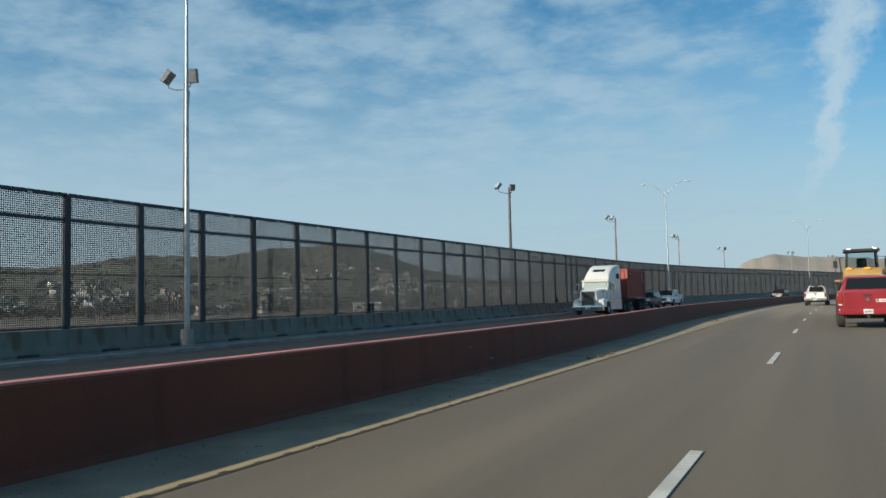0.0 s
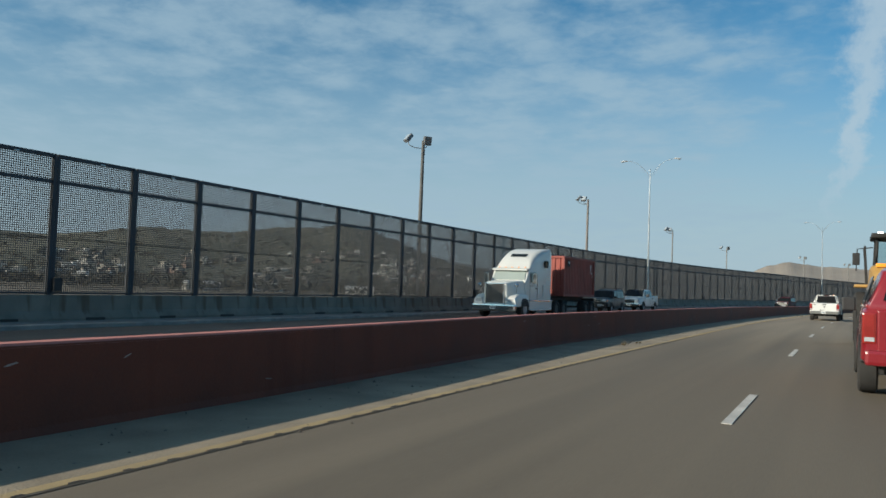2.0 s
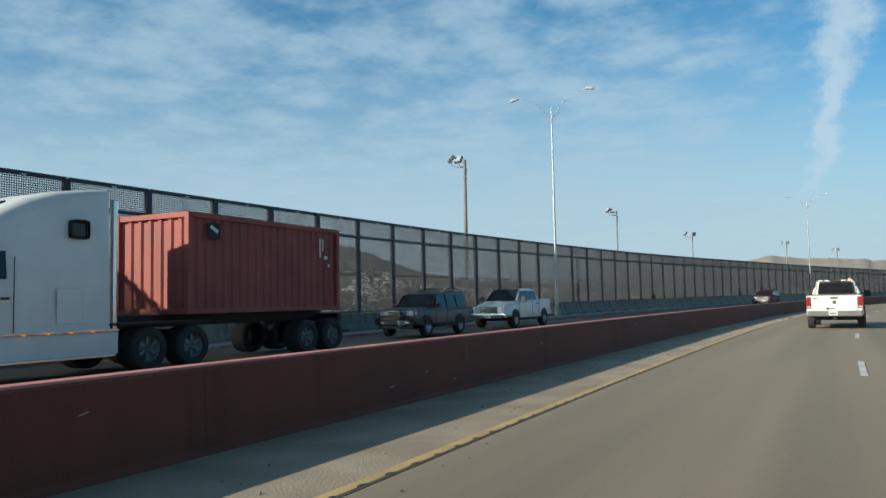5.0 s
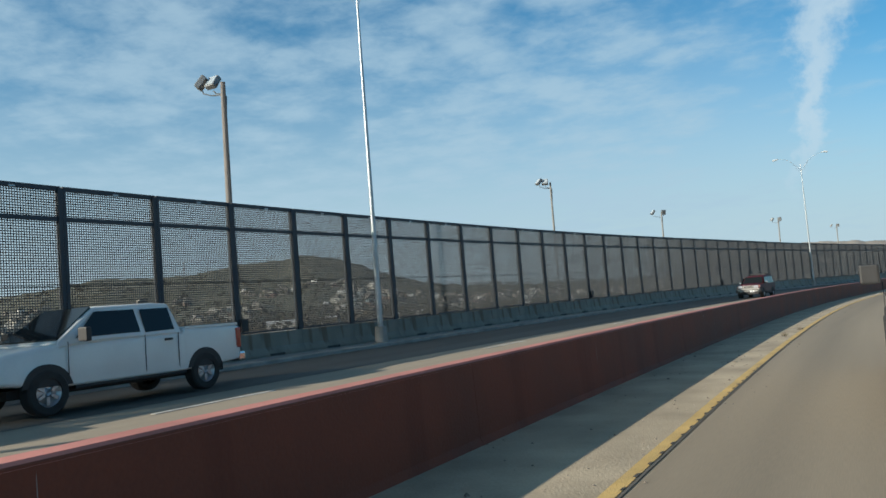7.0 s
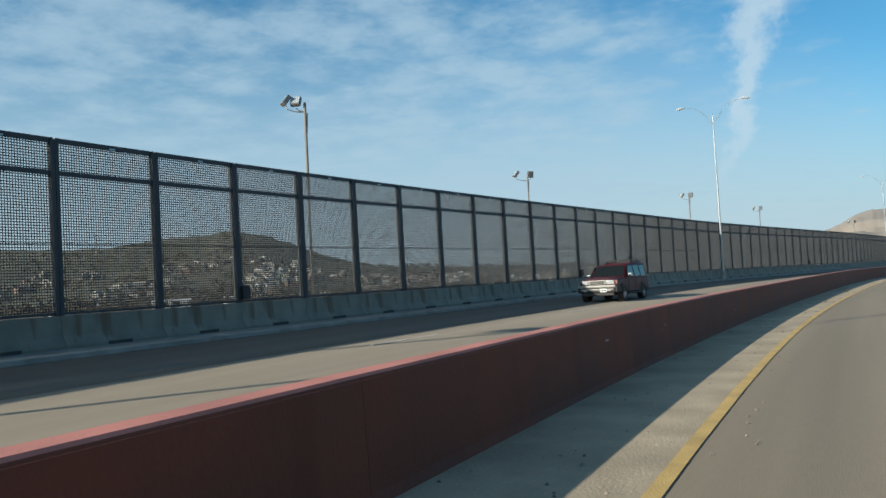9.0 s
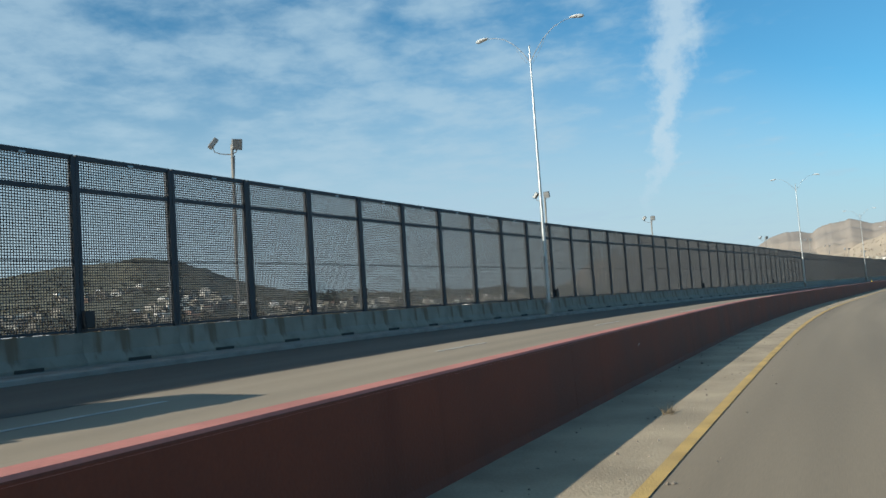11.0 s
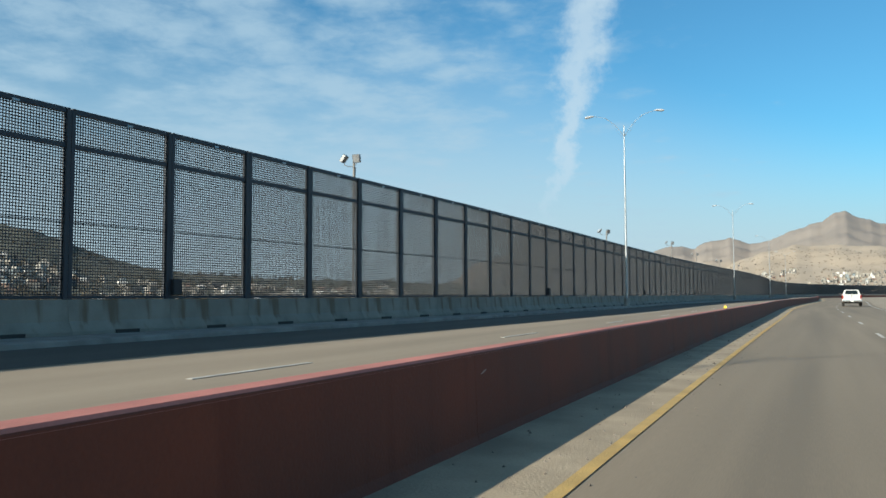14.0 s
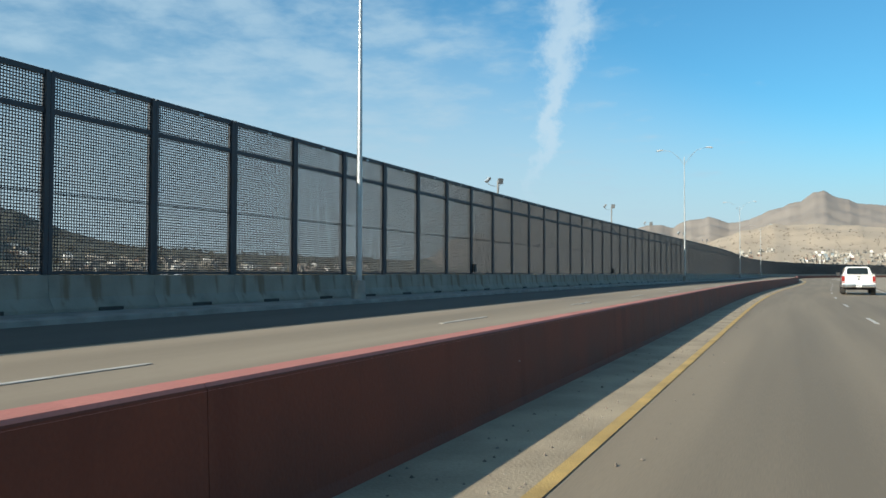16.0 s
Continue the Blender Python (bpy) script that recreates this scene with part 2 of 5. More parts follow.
M = dict(
    asphalt=aged(mat("asphalt", (0.240, 0.195, 0.140), 0.85, 0, 0.22, 0.9, 130, 0.12, stretch=(1, 0.035, 1), uv=True), 38.0, 66.0, 0.63),
    shoulder=aged(mat("shoulder_concrete", (0.375, 0.310, 0.222), 0.9, 0, 0.25, 1.1, 40, 0.4), 52.0, 96.0, 0.74),
    far_road=mat("far_road_concrete", (0.30, 0.25, 0.187), 0.9, 0, 0.18, 0.8, 60, 0.2, stretch=(1, 0.04, 1), uv=True),
    curb=mat("curb_concrete", (0.31, 0.29, 0.26), 0.9, 0, 0.25, 1.6, 50, 0.4),
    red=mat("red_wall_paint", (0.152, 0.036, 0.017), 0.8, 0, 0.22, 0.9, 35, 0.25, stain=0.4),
    # the wall's red in a paler tone: sunlight on its top, painted in
    red_lit_top=mat("sunlit_red_paint", (0.48, 0.185, 0.155), 0.85, 0, 0.18, 1.2, 35, 0.25),
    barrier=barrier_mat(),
    scuff=mat("scuffed_plaster", (0.34, 0.27, 0.24), 0.9, 0, 0.3, 6, 60, 0.2, island=0.3),
    slot=mat("slot_dark", (0.05, 0.045, 0.04), 0.95, 0, 0.3, 4, 60, 0.3),
    steel=mat("fence_steel", (0.028, 0.036, 0.047), 0.55, 0.2, 0.3, 2.0, 70, 0.2, tint=(0.052, 0.050, 0.053)),
    wire=mat("fence_wire", (0.024, 0.030, 0.038), 0.6, 0.2, 0.3, 1.0, 30, 0.0),
    galv=mat("galvanised_steel", (0.36, 0.385, 0.40), 0.42, 0.75, 0.16, 2.2, 50, 0.15),
    wood=mat("utility_pole_wood", (0.20, 0.178, 0.165), 0.85, 0, 0.3, 3, 40, 0.5, stretch=(6, 6, 0.4)),
    pale_pole=mat("pale_pole", (0.20, 0.195, 0.185), 0.75, 0, 0.2, 3, 40, 0.3, stretch=(6, 6, 0.4)),
    old_pole=mat("weathered_pole", (0.115, 0.112, 0.105), 0.85, 0, 0.3, 3, 40, 0.4, stretch=(6, 6, 0.4)),
    lamp_box=mat("lamp_housing", (0.17, 0.18, 0.19), 0.5, 0.5, 0.15, 4, 40, 0.1),
    lamp_head=mat("lamp_head_paint", (0.50, 0.53, 0.56), 0.5, 0.2, 0.1, 4, 40, 0.05),
    lamp_glass=glass("lamp_glass", (0.35, 0.40, 0.44), 0.1),
    yellow=line_mat(),
    white_line=mat("white_line", (0.52, 0.50, 0.46), 0.75, 0, 0.25, 1.5, 50, 0.3),
    ground=mat("desert_ground", (0.16, 0.13, 0.093), 0.95, 0, 0.4, 0.02, 0.5, 0.4, tint=(0.09, 0.08, 0.055)),
    dirt=mat("verge_dirt", (0.34, 0.285, 0.215), 0.95, 0, 0.22, 0.4, 9, 0.5),
    hill=mat("scrub_hill", (0.108, 0.104, 0.072), 0.95, 0, 0.5, 0.009, 0.09, 0.5, tint=(0.040, 0.050, 0.030)),
    sand=mat("sand_hill", (0.29, 0.25, 0.21), 0.95, 0, 0.2, 0.006, 0.06, 0.3),
    rock=rock_mat(),
    foot=mat("gravel_foothill", (0.42, 0.345, 0.262), 0.95, 0, 0.22, 0.012, 0.12, 0.5, tint=(0.26, 0.21, 0.155)),
    # dark tone for the shoulder joint and for fence shadow on the far road
    shade_strip_joint=mat("fence_shade_and_joint", (0.105, 0.094, 0.078), 0.9, 0, 0.25, 0.8, 60, 0.2, stretch=(1, 0.05, 1), uv=True),
    houses=None,
    scrub=mat("dry_scrub", (0.070, 0.058, 0.036), 0.95, 0, 0.3, 0.05, 0.8, 0.0, island=0.45),
    dead_grass=mat("dead_grass", (0.085, 0.068, 0.042), 0.95, 0, 0.3, 2, 30, 0.0, island=0.3),
    roof=mat("sheet_roof", (0.55, 0.56, 0.56), 0.6, 0.1, 0.15, 0.3, 3, 0.1),
    plaster=mat("white_plaster", (0.46, 0.445, 0.415), 0.9, 0, 0.12, 0.2, 3, 0.2),
    window_dark=glass("far_window", (0.04, 0.045, 0.05), 0.2),
    reflector=mat("yellow_reflector", (0.80, 0.55, 0.05), 0.4, 0, 0.08, 6, 60, 0.0),
    box_dark=mat("junction_box", (0.03, 0.03, 0.032), 0.6, 0.2, 0.2, 6, 60, 0.1),
    debris=mat("gravel_debris", (0.17, 0.145, 0.12), 0.95, 0, 0.3, 8, 80, 0.3, island=0.35),
)

# ---- plan of the road ----
KAPPA = [0.88, 0.68, 0.46, 0.19, -0.62, -1.21, -2.08, -3.67, -0.49, -3.48, -0.27, -0.29, 0.46, -1.12, -1.06, -0.13, 0.65, 0.97, 0.6, -0.1, -0.9, -1.6, -2.1, -2.3, -2.3, -2.3, -2.3, -2.3, -2.3]
STEP, S_FIRST = 25.0, -50.0
SG = np.arange(-60.0, 1000.0, 1.0)
_k = np.interp(SG, S_FIRST + STEP * np.arange(len(KAPPA)), KAPPA) * 1e-3
_psi = np.cumsum(_k)
_psi -= _psi[60]
_x = np.cumsum(-np.sin(_psi))
_y = np.cumsum(np.cos(_psi))
_x -= _x[60]
_y -= _y[60]


def at(s, lat=0.0, z=0.0):
    """A place by its distance along the yellow line and metres to the right of it."""
    p = float(np.interp(s, SG, _psi))
    return Vector((float(np.interp(s, SG, _x)) + math.cos(p) * lat, float(np.interp(s, SG, _y)) + math.sin(p) * lat, z))


def heading(s):
    return math.degrees(float(np.interp(s, SG, _psi)))


def spot(s, lat, z=0.0, turn=0.0):
    """Pose on the road plan; local +y runs along the road."""
    p = at(s, lat, z)
    return pose(p.x, p.y, p.z, 0, 0, heading(s) + turn)


KS = [20, 90, 160, 230]


def fence_lat(s):
    return float(np.interp(s, KS, [-17.48, -16.84, -15.20, -13.17]))


def base_z(s):
    """Top of the raised strip under the concrete barrier."""
    return float(np.interp(s, KS, [-0.10, 0.12, 0.53, 0.49]))


def wall_lat(s):
    return float(np.interp(s, [5, 20, 27, 31, 38, 56, 96, 134, 163, 200, 243], [-1.06, -1.20, -1.37, -1.57, -1.88, -1.90, -1.66, -1.46, -1.54, -1.20, -1.12]))


def wall_top(s):
    return float(np.interp(s, [25, 40, 134, 163, 200, 243], [0.79, 0.82, 0.83, 0.88, 0.85, 0.82]))


def line_lat(s):
    """The yellow line drifts off the plan's axis over the first stretch."""
    return float(np.interp(s, [0, 20, 32, 45, 60], [0.20, 0.24, 0.12, 0.06, 0.0]))


def road_edge(s):
    """Right edge of the asphalt; the third lane ends."""
    return float(np.interp(s, [205, 262], [11.6, 7.75]))


def fence_shade_lat(s):
    """Edge of the far carriageway's dark strip, set where the fence's shadow ends."""
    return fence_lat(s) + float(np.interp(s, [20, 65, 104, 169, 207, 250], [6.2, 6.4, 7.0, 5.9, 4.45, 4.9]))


BAR_H, FENCE_TOP, RAIL_MID, PANEL = 0.81, 4.43, 3.55, 3.05   # fence heights above the barrier's top


def box(bm, size, m=Matrix(), bevel=0.0, seg=1):
    r = bmesh.ops.create_cube(bm, size=1.0, matrix=m @ Matrix.Diagonal((*size, 1)))
    if bevel:
        es = list({e for v in r["verts"] for e in v.link_edges})
        bmesh.ops.bevel(bm, geom=es, offset=bevel, segments=seg, affect="EDGES", profile=0.6)
    return r["verts"]


def tube(bm, a, b, r1, r2=None, n=8):
    a, b = Vector(a), Vector(b)
    d = b - a
    q = d.to_track_quat("Z", "Y").to_matrix().to_4x4()
    return bmesh.ops.create_cone(bm, cap_ends=True, segments=n, radius1=r1, radius2=r1 if r2 is None else r2, depth=d.length, matrix=Matrix.Translation((a + b) / 2) @ q)["verts"]


def path_tube(bm, pts, radii, n=8):
    rings = []
    pts = [Vector(p) for p in pts]
    for i, p in enumerate(pts):
        d = (pts[min(i + 1, len(pts) - 1)] - pts[max(i - 1, 0)]).normalized()
        q = d.to_track_quat("Z", "Y").to_matrix()
        rr = radii[i] if isinstance(radii, (list, tuple)) else radii
        rings.append([bm.verts.new(p + q @ Vector((rr * math.cos(2 * math.pi * k / n), rr * math.sin(2 * math.pi * k / n), 0))) for k in range(n)])
    for a, b in zip(rings, rings[1:]):
        for k in range(n):
            bm.faces.new((a[k], a[(k + 1) % n], b[(k + 1) % n], b[k]))
    bm.faces.new(rings[0][::-1])
    bm.faces.new(rings[-1])


def mesh_of(name, bm, material, smooth=False):
    bmesh.ops.recalc_face_normals(bm, faces=bm.faces[:])
    me = bpy.data.meshes.new(name)
    bm.to_mesh(me)
    bm.free()
    for ma in material if isinstance(material, (list, tuple)) else [material]:
        me.materials.append(ma)
    if smooth:
        me.polygons.foreach_set("use_smooth", [True] * len(me.polygons))
        me.set_sharp_from_angle(angle=radians(34))
    return me


def part(name, bm, material, parent=None, label="", smooth=False, m=None):
    me = bm if isinstance(bm, bpy.types.Mesh) else mesh_of(name, bm, material, smooth)
    ob = new(name, me)
    ob.parent = parent
    if m is not None:
        ob.matrix_basis = m
    if label:
        tagged(ob, label)
    return ob


def thing(name, m, label, category, group="", kind=""):
    e = new(name)
    e.empty_display_size = 0.3
    e.matrix_basis = m
    return tagged(e, label, category, group, kind)


def sweep(name, stations, section, material, label, category="road", closed=False, parent=None, kind="structure"):
    """A strip with a cross-section (lat, z) that follows the road."""
    vs, fs = [], []
    n = None
    for s in stations:
        sec = section(s)
        n = len(sec)
        vs += [at(s, la, z)[:] for la, z in sec]
    for i in range(len(stations) - 1):
        for k in range(n if closed else n - 1):
            a, b = i * n + k, i * n + (k + 1) % n
            fs.append((a, b, b + n, a + n))
    if closed:
        fs += [tuple(range(n))[::-1], tuple(range((len(stations) - 1) * n, len(stations) * n))]
    me = bpy.data.meshes.new(name)
    me.from_pydata(vs, [], fs)
    lay = me.uv_layers.new(name="plan")
    flat = [(section(s)[k][0], s) for s in stations for k in range(n)]
    lay.data.foreach_set("uv", [c for lp in me.loops for c in flat[lp.vertex_index]])
    bm = bmesh.new()
    bm.from_mesh(me)
    bmesh.ops.recalc_face_normals(bm, faces=bm.faces[:])
    if not closed and bm.faces and sum(f.normal.z for f in bm.faces) < 0:
        bmesh.ops.reverse_faces(bm, faces=bm.faces[:])
    bm.to_mesh(me)
    bm.free()
    me.materials.append(material)
    ob = new(name, me)
    ob.parent = parent
    if label:
        tagged(ob, label, category, kind=kind)
    return ob


DASH_AT = -1.0
REFLECT_AT = 226.3
ALONG = [float(v) for v in list(np.arange(-55, 400, 3.0)) + list(np.arange(400, 970, 8.0))]

# ---- ground and roads ----
sweep("road", ALONG, lambda s: [(wall_lat(s) - 0.05, 0.0), (0.6, 0.0), (3.65, 0.0), (7.3, -0.03), (road_edge(s), -0.03 - (road_edge(s) - 7.3) * 0.0163)], M["asphalt"], "dusty grey-brown asphalt carriageway in sunlight")
sweep("shoulder", ALONG, lambda s: [(wall_lat(s) - 0.02, 0.006), (line_lat(s) + 0.063, 0.006)], M["shoulder"], "narrow pale concrete shoulder along the red wall", "shoulder")
sweep("far_road", ALONG, lambda s: [(wall_lat(s) - 0.3, 0.0), (fence_lat(s) + 1.95, base_z(s) - 0.13)], M["far_road"], "pale concrete carriageway beyond the median wall")
# darker asphalt strip that deepens the fence's shadow by colour
sweep("far_shoulder", ALONG, lambda s: [(fence_shade_lat(s), 0.006 + (base_z(s) - 0.13) * (wall_lat(s) - 0.3 - fence_shade_lat(s)) / (wall_lat(s) - 0.3 - fence_lat(s) - 1.95)), (fence_lat(s) + 1.96, base_z(s) - 0.124)], M["shade_strip_joint"], "dark asphalt strip along the far kerb, fence shadow painted in", "shoulder")
sweep("pavement", ALONG, lambda s: [(fence_lat(s) + 1.95, base_z(s) - 0.2), (fence_lat(s) + 1.95, base_z(s) - 0.02), (fence_lat(s) + 1.92, base_z(s)), (fence_lat(s) - 0.5, base_z(s)), (fence_lat(s) - 0.5, base_z(s) - 1.2)], M["curb"], "raised concrete strip with a kerb below the barrier", "pavement")
sweep("verge", ALONG, lambda s: [(road_edge(s) - 0.1, -0.035 - (road_edge(s) - 7.4) * 0.0163), (road_edge(s) + 1.4, -0.02), (22.0, 0.15), (60.0, 0.3), (120.0, -4.2)], M["dirt"], "pale dusty dirt verge", "ground")
sweep("verge", ALONG, lambda s: [(fence_lat(s) - 0.4, base_z(s) - 0.15), (fence_lat(s) - 14, base_z(s) - 0.6), (fence_lat(s) - 40, -3.2), (-140.0, -4.2)], M["dirt"], "dirt patrol strip behind the fence", "ground")
sweep("yellow_line", ALONG, lambda s: [(line_lat(s) - 0.06, 0.010), (line_lat(s) + 0.06, 0.010)], M["yellow"], "worn yellow edge line on asphalt", "road marking")
sweep("joint", [v for v in ALONG if v < 105], lambda s: [(line_lat(s) + 0.066, 0.007), (line_lat(s) + 0.092, 0.007)], M["shade_strip_joint"], "dark joint between the concrete shoulder and the asphalt", "joint")
sweep("white_line", ALONG, lambda s: [(road_edge(s) - 0.57, -0.026 - (road_edge(s) - 7.87) * 0.0163), (road_edge(s) - 0.45, -0.026 - (road_edge(s) - 7.75) * 0.0163)], M["white_line"], "worn white edge line beside the dirt verge", "road marking")


def rumble_notches():
    """Shallow dark dents milled along the outer edge of the yellow line."""
    rnd = random.Random(8)
    vs, fs = [], []
    s = -6.0
    while s < 90:
        w, l = rnd.uniform(0.02, 0.035), rnd.uniform(0.05, 0.085)
        b0 = len(vs)
        vs.extend([at(s + q * l, line_lat(s + q * l) + la, 0.0125)[:] for q, la in ((-1, 0.062), (-0.6, 0.062 - w), (0.6, 0.062 - w), (1, 0.062))])
        fs.append((b0, b0 + 1, b0 + 2, b0 + 3))
        s += 0.42
    me = bpy.data.meshes.new("rumble_notch")
    me.from_pydata(vs, [], fs)
    me.materials.append(M["slot"])
    tagged(new("rumble_notch", me), "row of dark milled notches along the yellow line", "road marking", kind="stuff")


rumble_notches()


def ground_sheet():
    bm = bmesh.new()
    cx, cy = 20.0, 150.0
    prev = None
    for r in (1.0, 60, 150, 300, 500, 800, 1200, 1800, 2600, 3600, 4700):
        ring = []
        for k in range(96):
            a = 2 * math.pi * k / 96
            x, y = cx + r * math.cos(a), cy + r * math.sin(a)
            ring.append(bm.verts.new((x, y, -4.3 + (noise.noise((x * 0.004, y * 0.004, 0)) * 1.2 if r > 250 else 0))))
        if prev:
            for k in range(96):
                bm.faces.new((prev[k], prev[(k + 1) % 96], ring[(k + 1) % 96], ring[k]))
        else:
            bm.faces.new(ring)
        prev = ring
    part("ground", bm, M["ground"], None)
    tagged(bpy.data.objects["ground"], "brown desert valley floor", "ground", kind="structure")


ground_sheet()


# lane dashes
def dash_mesh(length, width):
    bm = bmesh.new()
    box(bm, (width, length, 0.008), Matrix.Translation((0, 0, 0.006)))
    return mesh_of("lane_dash", bm, M["white_line"])


dash_me = dash_mesh(3.0, 0.11)
for lane, z0, first, last in ((3.65, 0.0, -30, 420), (7.3, -0.03, -24, 205)):
    s = first + DASH_AT
    while s < last:
        ob = new("lane_dash", dash_me)
        ob.matrix_basis = spot(s, lane, z0)
        tagged(ob, "worn white lane dash on asphalt", "road marking", "lane dashes", "structure")
        s += 12.2
for k in range(-10, 27):
    s = float(np.interp(k, [-10, 0, 6, 13, 26], [-24.4, 97.6, 167.8, 252.6, 410.0])) + 1.5
    la = float(np.interp(s, [60, 98, 111, 158, 170, 205, 218, 255], [-8.9, -8.68, -8.5, -8.0, -7.45, -6.5, -6.3, -6.1]))
    f = (la - wall_lat(s) + 0.3) / (fence_lat(s) + 1.95 - wall_lat(s) + 0.3)
    ob = new("lane_dash", dash_me)
    ob.matrix_basis = spot(s, la, f * (base_z(s) - 0.13) + 0.002)
    tagged(ob, "worn white lane dash on concrete", "road marking", "far lane dashes", "structure")


# ---- hills ----
def profile(rows):
    a = [r[0] for r in rows]
    e = [r[1] for r in rows]
    return lambda yaw: float(np.interp(yaw, a, e))


def ridge_point(yaw, r, d):
    """Place on a ridge that rises from the valley floor to its crest and falls behind."""
    u = (r - d["r_near"]) / (d["r_far"] - d["r_near"])
    a = radians(yaw)
    crest = d["r_near"] + (d["r_far"] - d["r_near"]) * 0.72
    jag = noise.fractal(Vector((yaw * 0.9, 3.0, 1.0)), 0.8, 2.1, 5) * 0.13
    top = math.tan(radians(max(0.0, d["el"](yaw) + jag))) * crest
    h = min(1.0, max(0.0, u) / 0.72) ** d["power"]
    if u > 0.72:
        h = 1 - ((u - 0.72) / 0.28) ** 1.5 * 0.5
    x, y = 10.0 - math.sin(a) * r, 100.0 + math.cos(a) * r
    n1 = noise.fractal(Vector((x, y, 7.0)) * 0.0035, 0.9, 2.0, 6)
    n2 = 1 - abs(noise.noise(Vector((x, y, 3.0)) * 0.006))
    n3 = 1 - abs(noise.noise(Vector((x, y, 9.0)) * 0.02))
    if d["power"] > 1.5:      # gullies that run down the slope
        w = noise.noise(Vector((x, y, 2.0)) * 0.002) * 220
        g = abs(noise.noise(Vector((x + w, y - w, 5.0)) * 0.0021)) + 0.55 * abs(noise.noise(Vector((x - w, y + w, 8.0)) * 0.0047)) + 0.35 * abs(noise.noise(Vector((x, y, 2.0)) * 0.011))
        n1, n2, n3 = n1 * 0.5, 0.62 - g * 1.1, n3 * 0.6 + 0.2
    z = -8 + (top + 8) * h + d["rough"] * h * (1 - 0.8 * (h ** 4)) * (n1 * 0.8 + (n2 - 0.6) * 0.8 + (n3 - 0.6) * 0.25)
    return Vector((x, y, z))


def range_mesh(name, yaw0, yaw1, steps, rings, material, label, d):
    vs, fs = [], []
    for j in range(rings):
        r = d["r_near"] + (d["r_far"] - d["r_near"]) * j / (rings - 1)
        for i in range(steps):
            vs.append(ridge_point(yaw0 + (yaw1 - yaw0) * i / (steps - 1), r, d)[:])
    for j in range(rings - 1):
        for i in range(steps - 1):
            a = j * steps + i
            fs.append((a, a + 1, a + 1 + steps, a + steps))
    me = bpy.data.meshes.new(name)
    me.from_pydata(vs, [], fs)
    bm = bmesh.new()
    bm.from_mesh(me)
    bmesh.ops.recalc_face_normals(bm, faces=bm.faces[:])
    if sum(f.normal.z for f in bm.faces) < 0:
        bmesh.ops.reverse_faces(bm, faces=bm.faces[:])
    bm.to_mesh(me)
    bm.free()
    me.materials.append(material)
    me.polygons.foreach_set("use_smooth", [True] * len(me.polygons))
    return tagged(new(name, me), label, "hill", kind="structure")


town_el = profile([(0, 0.6), (5, 0.8), (12, 1.0), (20, 1.2), (26, 1.7), (29, 2.4), (31.5, 3.3), (34, 4.25), (36.5, 4.6), (38, 4.2), (41, 4.1), (44, 3.6), (47, 3.5), (50, 3.7), (53, 3.3), (56, 2.8), (60, 2.9), (66, 2.2), (75, 1.8), (90, 1.3)])
sand_el = profile([(-8, 1.9), (-4, 2.1), (-1, 2.35), (1.5, 2.55), (4, 2.8), (5.2, 2.6), (6.2, 2.0), (7.2, 1.2), (9, 0.6), (12, 0.3), (15, 0.1)])
mount_el = profile([(-60, 1.5), (-45, 2.6), (-34, 3.2), (-27, 3.9), (-24, 4.1), (-22, 4.3), (-20, 4.62), (-18.9, 4.95), (-18.2, 5.4), (-17.6, 5.25), (-16.9, 4.75), (-16.2, 4.6), (-15, 4.1), (-13.9, 3.75), (-13.0, 3.45), (-12.2, 3.55), (-11.2, 3.95), (-10.2, 3.75), (-9.6, 3.7), (-9, 3.25), (-8.2, 3.45), (-7.4, 3.6), (-6.6, 3.3), (-5, 2.6), (-3, 1.8), (0, 0.8), (4, 0.2)])
TOWN = dict(r_near=520, r_far=2020, el=lambda yaw: town_el(yaw - 0.6), rough=20, power=1.3)
foot_el = profile([(-60, 1.0), (-40, 1.7), (-30, 2.1), (-24, 2.5), (-20, 2.9), (-17, 3.1), (-15, 3.15), (-13.9, 3.0), (-12.9, 2.75), (-11.5, 2.2), (-10.6, 1.8), (-9.5, 1.5), (-8, 1.7), (-6.5, 1.5), (-4, 0.9), (0, 0.3), (4, 0.1)])
FOOT = dict(r_near=900, r_far=2100, el=foot_el, rough=16, power=1.25)
SAND = dict(r_near=1000, r_far=2200, el=sand_el, rough=10, power=1.3)
MOUNT = dict(r_near=1200, r_far=4300, el=mount_el, rough=70, power=1.9)
range_mesh("hill", 90, 0, 200, 26, M["hill"], "dark scrub-covered hillside above the town", TOWN)
range_mesh("hill", 15, -9, 120, 20, M["sand"], "bare pale sandy hill", SAND)
range_mesh("hill", 4, -60, 320, 40, M["foot"], "pale tan gravel foothill below the mountains", FOOT)
range_mesh("mountain", 6, -60, 520, 80, M["rock"], "hazy tan desert mountains", MOUNT)



